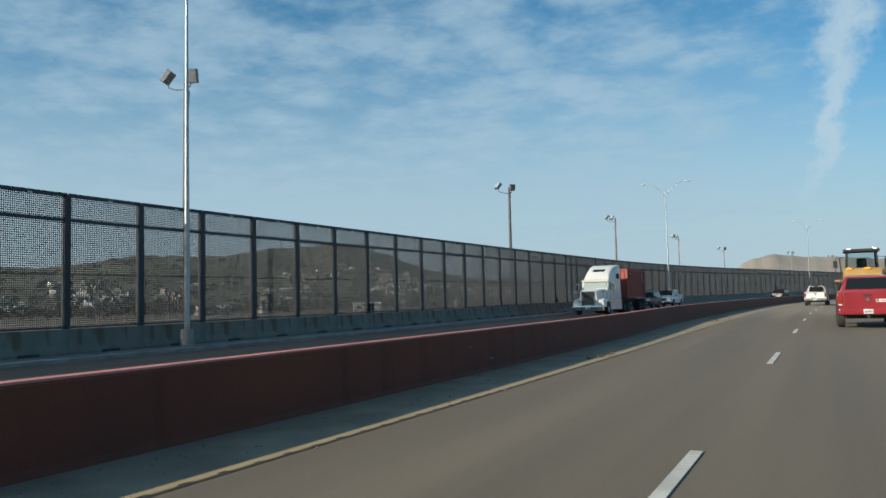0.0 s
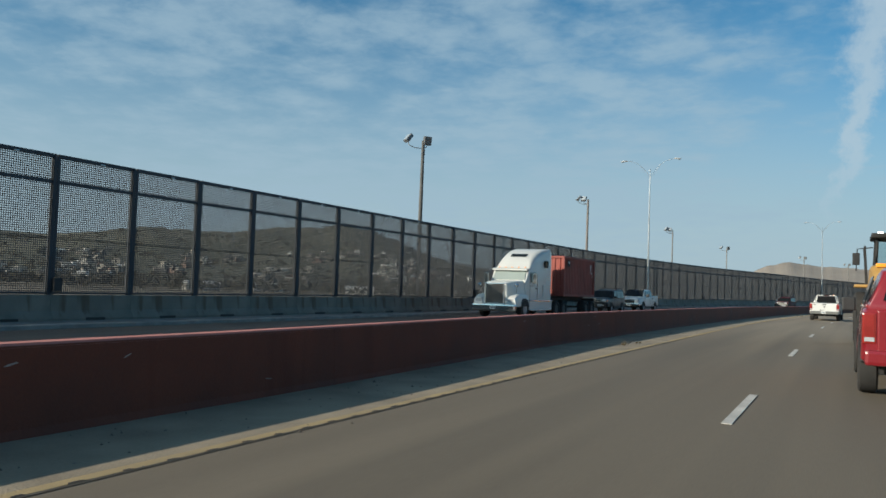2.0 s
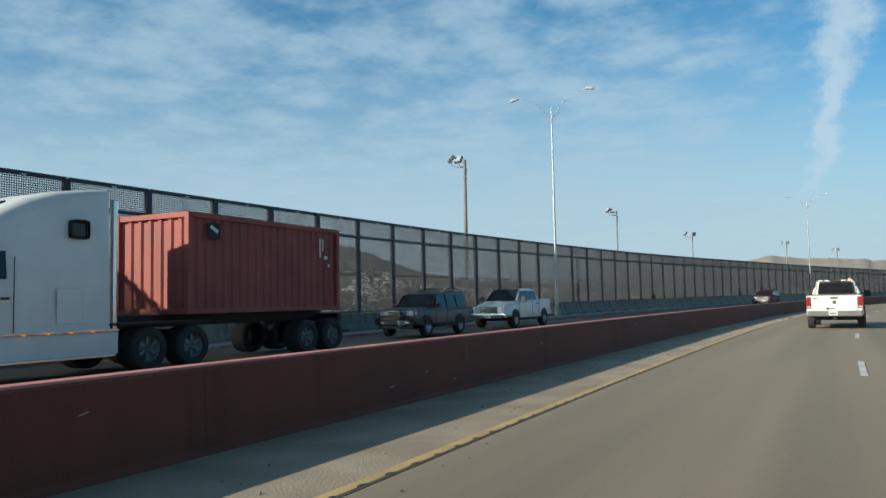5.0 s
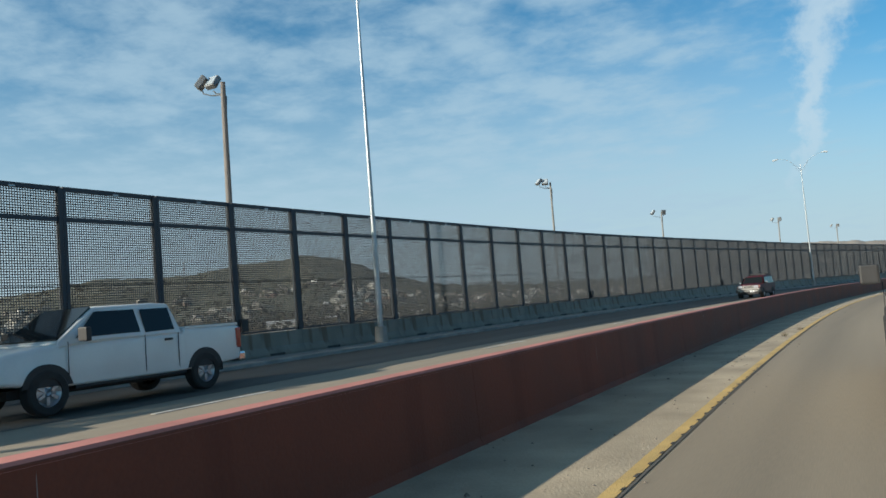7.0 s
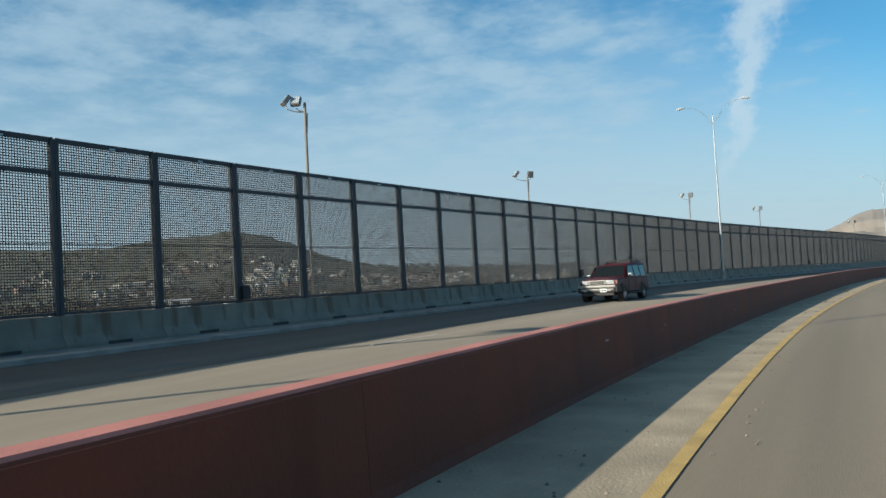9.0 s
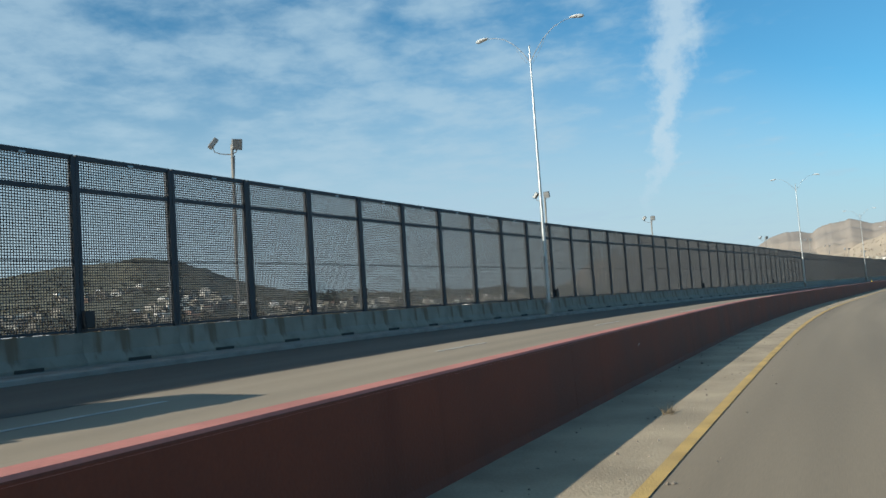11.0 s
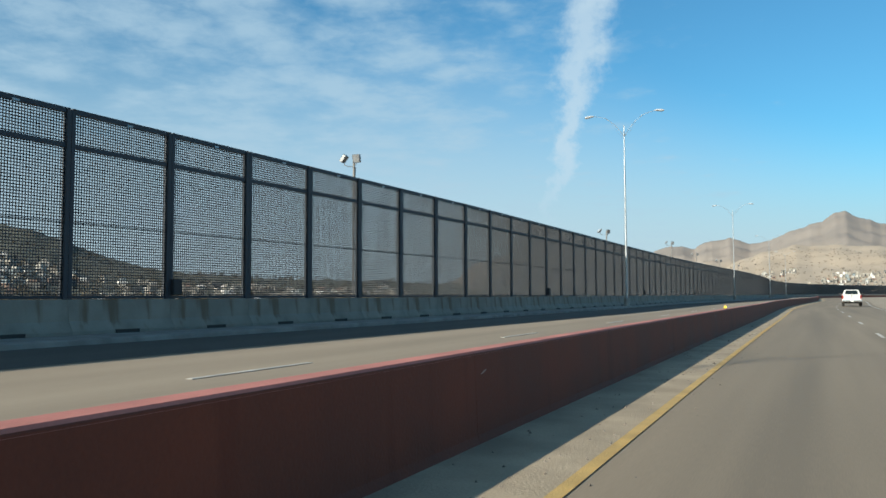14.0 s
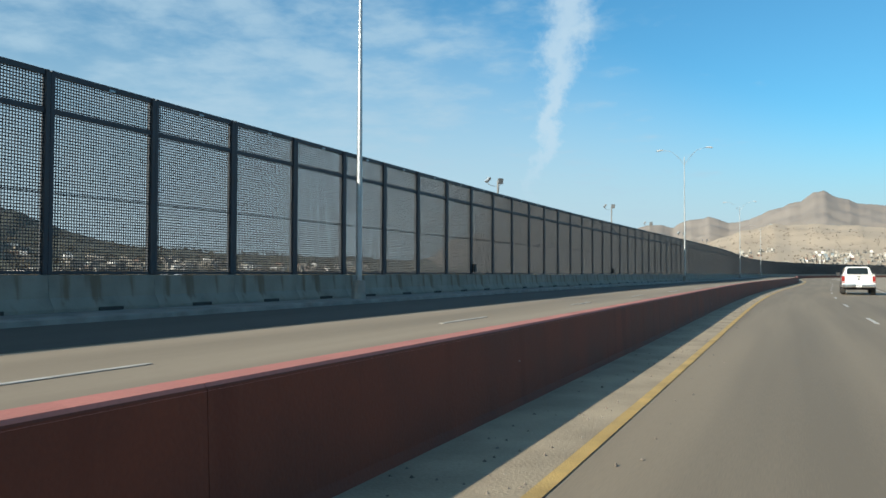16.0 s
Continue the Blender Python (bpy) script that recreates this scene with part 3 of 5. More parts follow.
# ---- far town and scrub ----
def house_paint():
    ma = bpy.data.materials.new("house_paint")
    ma.use_nodes = True
    nt = ma.node_tree
    b = nt.nodes["Principled BSDF"]
    g = nt.nodes.new("ShaderNodeNewGeometry")
    rp = nt.nodes.new("ShaderNodeValToRGB")
    rp.color_ramp.interpolation = "CONSTANT"
    cols = [(0.0, (0.24, 0.225, 0.20)), (0.3, (0.32, 0.30, 0.26)), (0.5, (0.16, 0.15, 0.135)), (0.70, (0.42, 0.405, 0.375)), (0.82, (0.22, 0.15, 0.12)), (0.88, (0.70, 0.69, 0.67)), (0.95, (0.20, 0.24, 0.26))]
    el = rp.color_ramp.elements
    el[0].position, el[0].color = cols[0][0], (*cols[0][1], 1)
    el[1].position, el[1].color = cols[1][0], (*cols[1][1], 1)
    for p, c in cols[2:]:
        k = el.new(p)
        k.color = (*c, 1)
    nt.links.new(g.outputs["Random Per Island"], rp.inputs[0])
    nt.links.new(rp.outputs[0], b.inputs["Base Color"])
    b.inputs["Roughness"].default_value = 0.9
    return ma


M["houses"] = house_paint()


def far_town(name, n, yaws, rs, d, label, size=(6, 12), tall=(2.8, 5.5)):
    rnd = random.Random(11)
    vs, fs, mi = [], [], []

    def cuboid(c, sx, sy, sz, rot, m):
        b0 = len(vs)
        co, si = math.cos(rot), math.sin(rot)
        for z in (-2.5 if m == 0 else 0.0, sz):
            for x, y in ((-sx, -sy), (sx, -sy), (sx, sy), (-sx, sy)):
                vs.append((c[0] + (x * co - y * si) / 2, c[1] + (x * si + y * co) / 2, c[2] + z))
        fs.extend([(b0 + 3, b0 + 2, b0 + 1, b0), (b0 + 4, b0 + 5, b0 + 6, b0 + 7)] + [(b0 + k, b0 + (k + 1) % 4, b0 + 4 + (k + 1) % 4, b0 + 4 + k) for k in range(4)])
        mi.extend([m] * 6)
    for _ in range(n):
        yaw = rnd.uniform(*yaws)
        r = rs[0] + (rs[1] - rs[0]) * rnd.random() ** 0.8
        if noise.noise((yaw * 0.22, r * 0.004, 2.0)) < (0.02 if d is TOWN else -0.16):
            continue
        p = ridge_point(yaw, r, d)
        rot = rnd.uniform(-0.5, 0.5) + radians(yaw)
        w, l, hgt = rnd.uniform(*size), rnd.uniform(*size), rnd.uniform(*tall)
        cuboid(p, w, l, hgt, rot, 0)
        co, si = math.cos(rot), math.sin(rot)
        if rnd.random() < 0.6:      # upper storey
            cuboid((p.x, p.y, p.z + hgt), w * 0.6, l * 0.7, 2.8, rot, 0)
        for k in range(rnd.randint(1, 3)):     # window and door openings on the side to the valley
            off = rnd.uniform(-0.35, 0.35) * w
            q = (p.x + off * co + (l / 2) * si, p.y + off * si - (l / 2) * co, p.z + rnd.choice((0.3, hgt - 2.4)))
            cuboid(q, 1.5, 0.3, 1.7, rot, 1)
    me = bpy.data.meshes.new(name)
    me.from_pydata(vs, [], fs)
    me.materials.append(M["houses"])
    me.materials.append(M["window_dark"])
    me.polygons.foreach_set("material_index", mi)
    return tagged(new(name, me), label, "houses", kind="stuff")


far_town("far_houses", 850, (10, 68), (600, 1080), TOWN, "crowded small houses in white, tan and brick on the hillside")
far_town("far_houses", 560, (-27, -7), (940, 1300), FOOT, "scattered pale houses at the foot of the mountains", (3, 6), (1.8, 2.8))


def scrub(name, n, yaws, rs, d, label, size, seed):
    rnd = random.Random(seed)
    vs, fs = [], []
    for _ in range(n):
        yaw, r = rnd.uniform(*yaws), rnd.uniform(*rs)
        p = ridge_point(yaw, r, d) if r > d["r_near"] + 20 else Vector((10 - math.sin(radians(yaw)) * r, 100 + math.cos(radians(yaw)) * r, -4.4))
        w = rnd.uniform(*size)
        # short trunk, then many small leaf clumps with gaps
        b0 = len(vs)
        vs.extend([(p.x - w * 0.04, p.y, p.z - 0.5), (p.x + w * 0.04, p.y, p.z - 0.5), (p.x, p.y, p.z + w * 0.6)])
        fs.append((b0, b0 + 1, b0 + 2))
        for k in range(26):
            a, e, q = rnd.uniform(0, 6.283), rnd.uniform(-0.5, 1.2), rnd.uniform(0.35, 1.0) * w * 0.6
            c = Vector((p.x + math.cos(a) * math.cos(e) * q, p.y + math.sin(a) * math.cos(e) * q, p.z + w * 0.5 + math.sin(e) * q * 0.7))
            s_ = w * rnd.uniform(0.12, 0.26)
            b0 = len(vs)
            for _k in range(3):
                vs.append((c.x + rnd.uniform(-1, 1) * s_, c.y + rnd.uniform(-1, 1) * s_, c.z + rnd.uniform(-1, 1) * s_))
            fs.append((b0, b0 + 1, b0 + 2))
    me = bpy.data.meshes.new(name)
    me.from_pydata(vs, [], fs)
    me.materials.append(M["scrub"])
    return tagged(new(name, me), label, "trees", kind="stuff")


scrub("far_trees", 1900, (-2, 75), (360, 700), TOWN, "dull brown-green trees along the river and below the town", (4, 8), 3)
scrub("far_trees", 1700, (10, 75), (620, 1500), TOWN, "dark scrub between hillside houses", (4, 9), 4)
scrub("far_trees", 1500, (-30, -4), (930, 1650), FOOT, "dark desert shrubs on the mountain foot", (1.2, 3.0), 5)


def warehouse(x, y, rot, w, l, h):
    e = thing("warehouse", pose(x, y, -4.4, 0, 0, rot), "long low white warehouse on the valley floor", "building", "valley warehouses")
    bm = bmesh.new()
    box(bm, (l, w, h), Matrix.Translation((0, 0, h / 2)), 0.05)
    part("wall", bm, M["plaster"], e)
    bm = bmesh.new()
    vs = [bm.verts.new(p) for p in ((-l / 2 - .4, -w / 2 - .4, h), (l / 2 + .4, -w / 2 - .4, h), (l / 2 + .4, 0, h + 1.4), (-l / 2 - .4, 0, h + 1.4), (-l / 2 - .4, w / 2 + .4, h), (l / 2 + .4, w / 2 + .4, h))]
    for f in ((0, 1, 2, 3), (3, 2, 5, 4), (0, 3, 4), (1, 5, 2), (0, 4, 5, 1)):
        bm.faces.new([vs[k] for k in f])
    part("roof", bm, M["roof"], e)
    for k in range(int(l / 6)):
        for sy in (-1, 1):
            bm = bmesh.new()
            box(bm, (2.2, 0.14, 1.6), Matrix.Translation((-l / 2 + 3 + k * 6, sy * w / 2, h * 0.55)))
            part("window", bm, M["window_dark"], e)


for yaw, r, rot, l in ((31, 420, 30, 26), (36, 520, 50, 34), (41, 380, 35, 20), (47, 460, 60, 30), (27, 600, 20, 38), (22, 520, 10, 24), (18, 480, 15, 26), (53, 420, 62, 24)):
    warehouse(10 - math.sin(radians(yaw)) * r, 100 + math.cos(radians(yaw)) * r, rot, 9, l * 0.8, 4.2)


def lattice_mast(x, y, h):
    e = thing("radio_mast", pose(x, y, ridge_point(45.5, 1200, TOWN).z, 0, 0, 0), "thin lattice radio mast on the hill", "mast")
    bm = bmesh.new()
    for k in range(3):
        a = 2.094 * k
        tube(bm, (math.cos(a) * 1.6, math.sin(a) * 1.6, -3), (math.cos(a) * 0.3, math.sin(a) * 0.3, h), 0.22, 0.16, 5)
        for j in range(9):
            z0, z1 = h * j / 9, h * (j + 1) / 9
            b = 2.094 * (k + 1)
            r0, r1 = 1.6 - 1.3 * z0 / h, 1.6 - 1.3 * z1 / h
            tube(bm, (math.cos(a) * r0, math.sin(a) * r0, z0), (math.cos(b) * r1, math.sin(b) * r1, z1), 0.1, n=4)
    part("lattice", bm, M["lamp_box"], e)


_p = ridge_point(45.5, 1200, TOWN)
lattice_mast(_p.x, _p.y, 42)


# ---- median wall: painted panels between joints ----
def wall_panel(s0, s1):
    vs, fs = [], []
    n = 4
    for i in range(n + 1):
        s = s0 + 0.0025 + (s1 - s0 - 0.005) * i / n
        la, hh = wall_lat(s), wall_top(s)
        sec = [(la + 0.03, 0.0), (la, 0.08), (la - 0.03, hh - 0.025), (la - 0.055, hh), (la - 0.235, hh), (la - 0.26, hh - 0.025), (la - 0.30, 0.0)]
        vs += [at(s, a, z)[:] for a, z in sec]
    k = 7
    for i in range(n):
        for j in range(k - 1):
            fs.append((i * k + j, i * k + j + 1, (i + 1) * k + j + 1, (i + 1) * k + j))
    fs += [tuple(range(k)), tuple(range(n * k, n * k + k))[::-1]]
    me = bpy.data.meshes.new("wall_panel")
    me.from_pydata(vs, [], fs)
    bm = bmesh.new()
    bm.from_mesh(me)
    bmesh.ops.recalc_face_normals(bm, faces=bm.faces[:])
    bm.to_mesh(me)
    bm.free()
    me.materials.append(M["red"])
    return me


# strip over the wall's top edge, carries the paler painted-in sunlight
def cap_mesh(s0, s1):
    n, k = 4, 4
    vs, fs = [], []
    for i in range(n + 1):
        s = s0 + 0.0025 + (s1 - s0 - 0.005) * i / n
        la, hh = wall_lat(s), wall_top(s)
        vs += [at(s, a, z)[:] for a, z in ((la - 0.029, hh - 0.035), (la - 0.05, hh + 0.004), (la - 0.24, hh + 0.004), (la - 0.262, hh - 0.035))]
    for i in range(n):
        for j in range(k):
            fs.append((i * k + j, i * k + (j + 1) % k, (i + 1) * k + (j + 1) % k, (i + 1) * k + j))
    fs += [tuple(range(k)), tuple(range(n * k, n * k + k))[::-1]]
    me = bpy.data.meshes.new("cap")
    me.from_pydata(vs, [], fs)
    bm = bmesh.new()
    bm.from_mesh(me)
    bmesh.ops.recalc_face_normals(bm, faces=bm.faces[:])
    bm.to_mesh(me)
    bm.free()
    me.materials.append(M["red_lit_top"])
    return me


median = thing("wall_median", Matrix(), "low concrete median wall painted dull red", "wall", kind="structure")
s = -54.0
while s < 900:
    wp = part("wall_panel", wall_panel(s, s + 9.15), None, median)
    part("cap", cap_mesh(s, s + 9.15), None, wp, "pink top edge, sunlit tone put into the paint")
    s += 9.15


def wall_scuffs():
    """Scrapes where the paint is knocked off the wall, and a few upright cracks."""
    rnd = random.Random(21)
    vs, fs = [], []
    for _ in range(70):
        s = rnd.uniform(6, 300)
        z = rnd.uniform(0.18, 0.72)
        crack = rnd.random() < 0.2
        l, h = (0.006, rnd.uniform(0.12, 0.35)) if crack else (rnd.uniform(0.05, 0.20), rnd.uniform(0.008, 0.022))
        z = min(z, 0.76 - h)
        tilt = rnd.uniform(-0.04, 0.04)
        b0 = len(vs)
        for q, dz in ((-0.5, 0.0), (-0.15, -h * 0.4), (0.5, 0.1 * h), (0.35, h), (-0.2, h * 0.8)):
            zz = z + dz + q * tilt
            p = s + q * l
            vs.append(at(p, wall_lat(p) - 0.03 * (zz - 0.08) / 0.715 + 0.003, zz)[:])
        fs.append(tuple(range(b0, b0 + 5)))
    me = bpy.data.meshes.new("paint_scuff")
    me.from_pydata(vs, [], fs)
    me.materials.append(M["scuff"])
    tagged(new("paint_scuff", me), "pale scrapes in the red paint of the wall", "scuff marks", kind="stuff")


wall_scuffs()


# ---- concrete barrier and fence ----
def barrier_mesh():
    bm = bmesh.new()
    L2 = PANEL / 2 - 0.004
    sec = [(0.29, 0.0), (0.29, 0.07), (0.14, 0.31), (0.085, BAR_H - 0.02), (0.065, BAR_H), (-0.065, BAR_H), (-0.085, BAR_H - 0.02), (-0.14, 0.31), (-0.29, 0.07), (-0.29, 0.0)]
    cuts = [-L2, -0.36, 0.36, L2]
    rings = []
    for i, y in enumerate(cuts):
        rings.append([bm.verts.new((x, y, z)) for x, z in sec])
    for a, b in zip(rings, rings[1:]):
        for k in range(len(sec) - 1):
            bm.faces.new((a[k], a[k + 1], b[k + 1], b[k]))
    bm.faces.new(rings[0])
    bm.faces.new(rings[-1][::-1])
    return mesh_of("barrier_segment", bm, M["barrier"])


def slot_mesh():
    bm = bmesh.new()
    box(bm, (0.10, 0.70, 0.085), Matrix.Translation((0.27, 0, 0.043)))
    return mesh_of("drain_slot", bm, M["slot"])


def fence_meshes():
    out = {}
    bm = bmesh.new()
    for sy in (-1, 1):      # two frame uprights side by side, with a notch at the top
        box(bm, (0.17, 0.112, FENCE_TOP - 0.05), Matrix.Translation((0, sy * 0.059, (FENCE_TOP - 0.05) / 2)), 0.010)
        box(bm, (0.16, 0.085, 0.05), Matrix.Translation((0, sy * 0.072, FENCE_TOP - 0.028)), 0.012)
    box(bm, (0.12, 0.02, FENCE_TOP - 0.10), Matrix.Translation((-0.01, 0, (FENCE_TOP - 0.10) / 2)))
    out["fence_post"] = mesh_of("fence_post", bm, M["steel"])
    w = PANEL - 0.234
    for nm, z, h in (("top_rail", FENCE_TOP - 0.065, 0.13), ("middle_rail", RAIL_MID, 0.12), ("bottom_rail", 0.05, 0.07), ("seam_strip", 1.78, 0.015)):
        bm = bmesh.new()
        box(bm, (0.09 if h > 0.05 else 0.05, w, h), Matrix.Translation((0, PANEL / 2, z)), 0.006)
        out[nm] = mesh_of(nm, bm, M["steel"])
    bm = bmesh.new()
    box(bm, (0.03, 0.17, 0.055), Matrix.Translation((0.055, PANEL * 0.55, FENCE_TOP - 0.105)), 0.006)
    box(bm, (0.02, 0.03, 0.10), Matrix.Translation((0.052, PANEL * 0.55 - 0.05, FENCE_TOP - 0.12)), 0.004)
    out["rail_clip"] = mesh_of("rail_clip", bm, M["galv"])

    def net(name, z0, z1):
        vs, fs = [], []

        def bar(y0, y1, za, zb, dx, t):
            b0 = len(vs)
            for x in (dx - t / 2, dx + t / 2):
                vs.extend([(x, y0, za), (x, y1, za), (x, y1, zb), (x, y0, zb)])
            fs.extend([(b0, b0 + 1, b0 + 2, b0 + 3), (b0 + 4, b0 + 7, b0 + 6, b0 + 5), (b0, b0 + 3, b0 + 7, b0 + 4), (b0 + 1, b0 + 5, b0 + 6, b0 + 2), (b0 + 3, b0 + 2, b0 + 6, b0 + 7), (b0, b0 + 4, b0 + 5, b0 + 1)])
        y = 0.15
        while y < PANEL - 0.11:
            bar(y - WIRE_T / 2, y + WIRE_T / 2, z0, z1, 0.0, WIRE_T)
            y += WIRE_Y
        z = z0 + 0.03
        while z < z1 - 0.01:
            bar(0.10, PANEL - 0.10, z - WIRE_H / 2, z + WIRE_H / 2, (WIRE_T + WIRE_H) / 2, WIRE_H)
            z += WIRE_Z
        me = bpy.data.meshes.new(name)
        me.from_pydata(vs, [], fs)
        me.materials.append(M["wire"])
        return me
    out["lower_mesh"] = net("lower_mesh", 0.085, RAIL_MID - 0.06)
    out["upper_mesh"] = net("upper_mesh", RAIL_MID + 0.06, FENCE_TOP - 0.13)
    return out


WIRE_T, WIRE_H, WIRE_Y, WIRE_Z = 0.0185, 0.0230, 0.071, 0.068
# arc length along the fence, posts at even steps
_arc = np.cumsum(1.0 + np.gradient(_psi, SG) * -15.39)
_arc -= _arc[60]
POST_PHASE = 5.62
barrier_me, slot_me, fence_me = barrier_mesh(), slot_mesh(), fence_meshes()


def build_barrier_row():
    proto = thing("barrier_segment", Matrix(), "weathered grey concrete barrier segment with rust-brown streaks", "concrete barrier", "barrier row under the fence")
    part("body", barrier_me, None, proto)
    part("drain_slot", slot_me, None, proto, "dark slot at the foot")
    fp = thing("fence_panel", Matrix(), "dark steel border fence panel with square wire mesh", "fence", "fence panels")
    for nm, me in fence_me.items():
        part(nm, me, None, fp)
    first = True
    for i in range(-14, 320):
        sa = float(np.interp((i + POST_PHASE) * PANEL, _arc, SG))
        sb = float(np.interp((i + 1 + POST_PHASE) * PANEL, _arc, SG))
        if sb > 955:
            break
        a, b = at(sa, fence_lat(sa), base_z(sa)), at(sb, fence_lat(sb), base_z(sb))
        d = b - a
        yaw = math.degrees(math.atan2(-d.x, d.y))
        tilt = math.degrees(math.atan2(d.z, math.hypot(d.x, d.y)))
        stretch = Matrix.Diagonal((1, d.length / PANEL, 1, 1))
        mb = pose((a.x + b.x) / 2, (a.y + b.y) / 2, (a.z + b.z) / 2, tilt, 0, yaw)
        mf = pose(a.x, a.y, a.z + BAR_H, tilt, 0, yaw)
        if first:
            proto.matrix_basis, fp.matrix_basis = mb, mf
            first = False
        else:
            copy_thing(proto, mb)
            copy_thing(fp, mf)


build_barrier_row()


# ---- lights along the fence ----
def street_lamp(m):
    e = thing("street_lamp", m, "tall galvanised double-arm street lamp on a concrete footing", "street lamp", "street lamps along the fence")
    bm = bmesh.new()
    path_tube(bm, [(0, 0, 0.55), (0, 0, 6), (0, 0, 14.75)], [0.11, 0.085, 0.04], 12)
    part("pole", bm, M["galv"], e, smooth=True)
    bm = bmesh.new()
    tube(bm, (0, 0, 0), (0, 0, 0.62), 0.26, 0.22, 14)
    part("footing", bm, M["curb"], e, "pale concrete footing")
    for sx in (-1, 1):
        pts = [(sx * 0.03, 0, 13.85), (sx * 0.35, 0, 14.35), (sx * 0.9, 0, 15.00), (sx * 1.5, 0, 15.45), (sx * 2.1, 0, 15.65), (sx * 2.6, 0, 15.70)]
        bm = bmesh.new()
        path_tube(bm, pts, [0.024, 0.021, 0.019, 0.018, 0.017, 0.016], 8)
        path_tube(bm, [(sx * 0.03, 0, 13.60), (sx * 0.45, 0, 14.12), (sx * 1.0, 0, 14.98)], 0.006, 6)
        part("arm", bm, M["galv"], e, smooth=True)
        bm = bmesh.new()
        hv = bmesh.ops.create_uvsphere(bm, u_segments=14, v_segments=8, radius=0.5, matrix=Matrix.Translation((sx * 2.85, 0, 15.71)) @ Matrix.Rotation(sx * radians(4), 4, "Y") @ Matrix.Diagonal((0.82, 0.34, 0.17, 1)))
        head = part("lamp_head", bm, M["lamp_head"], e, smooth=True)
        bm = bmesh.new()
        bmesh.ops.create_uvsphere(bm, u_segments=12, v_segments=6, radius=0.5, matrix=Matrix.Translation((sx * 3.05, 0, 15.65)) @ Matrix.Diagonal((0.42, 0.26, 0.16, 1)))
        part("lens", bm, M["lamp_glass"], head, "clear glass refractor", smooth=True)
    return e


lamp0 = street_lamp(spot(21.3, fence_lat(21) + 1.25, base_z(21)))
for s in (101.7, 177.6, 258.8, 331.0, 407.0, 488.0):
    copy_thing(lamp0, spot(s, fence_lat(s) + 1.25, base_z(s)))


def flood_pole(m, height, wood, turn, one_sided):
    e = thing("floodlight_pole", m, {"wood": "wooden pole with two floodlights behind the fence", "old_pole": "dark weathered pole with two floodlights behind the fence"}.get(wood, "slim pale pole with two floodlights behind the fence"), "light pole", "floodlight poles behind the fence")
    bm = bmesh.new()
    path_tube(bm, [(0, 0, -4.5), (0, 0, height * 0.5), (0.03, 0, height)], [0.12, 0.1, 0.08] if wood == "pale_pole" else [0.17, 0.14, 0.105], 10)
    part("pole", bm, M[wood], e, smooth=True)
    bm = bmesh.new()
    c, s_ = math.cos(turn), math.sin(turn)
    path_tube(bm, [(0.0, 0, height - 0.55), (-0.55 * c, -0.55 * s_, height - 0.5), (-0.95 * c, -0.95 * s_, height - 0.35), (-1.0 * c, -1.0 * s_, height - 0.1)], 0.03, 6)
    near = -0.45 if one_sided else 0.3
    path_tube(bm, [(0.0, 0, height - 0.5), (near * 0.7 * c, near * 0.7 * s_, height - 0.45), (near * c, near * s_, height - 0.3)], 0.03, 6)
    tube(bm, (0.06, 0.06, height - 1.7), (0.1, 0.1, height - 0.6), 0.03, n=6)
    part("bracket", bm, M["lamp_box"], e)
    for dx, dz, ry, rz in ((-1.0, 0.12, 38, 20), (near, 0.06, 35, 75) if one_sided else (0.3, 0.0, 12, -70)):
        mm = Matrix.Translation((dx * c, dx * s_, height + dz)) @ Matrix.Rotation(turn, 4, "Z") @ pose(0, 0, 0, 0, ry, rz)
        bm = bmesh.new()
        vs = box(bm, (0.26, 0.56, 0.60), mm, 0.03)
        fl = part("floodlight", bm, M["lamp_box"], e)
        bm = bmesh.new()
        box(bm, (0.02, 0.48, 0.50), mm @ Matrix.Translation((-0.135, 0, 0)))
        part("front_glass", bm, M["lamp_glass"], fl, "grey glass front")
    return e


for s, lat, h, wood in ((24.7, -19.6, 11.2, "old_pole"), (65.1, -20.9, 11.4, "old_pole"), (100.5, -21.75, 11.7, "wood"), (139.25, -25.8, 11.8, "pale_pole"), (170.3, -28.3, 11.0, "pale_pole"), (205.8, -26.2, 11.1, "pale_pole"), (243.3, -28.2, 11.3, "pale_pole"), (310.4, -27.2, 10.9, "pale_pole"), (355.8, -27, 11.8, "pale_pole"), (388, -27, 11, "pale_pole"), (430, -26, 11, "pale_pole"), (470, -25, 11, "pale_pole")):
    flood_pole(spot(s, lat, 0), h, wood, 0.25 + 0.5 * math.sin(s), 100 < s < 150)


# ---- vehicles ----
def dark_glass():
    ma = glass("car_glass", (0.010, 0.013, 0.014), 0.05)
    ma.node_tree.nodes["Principled BSDF"].inputs["Specular IOR Level"].default_value = 0.3
    return ma


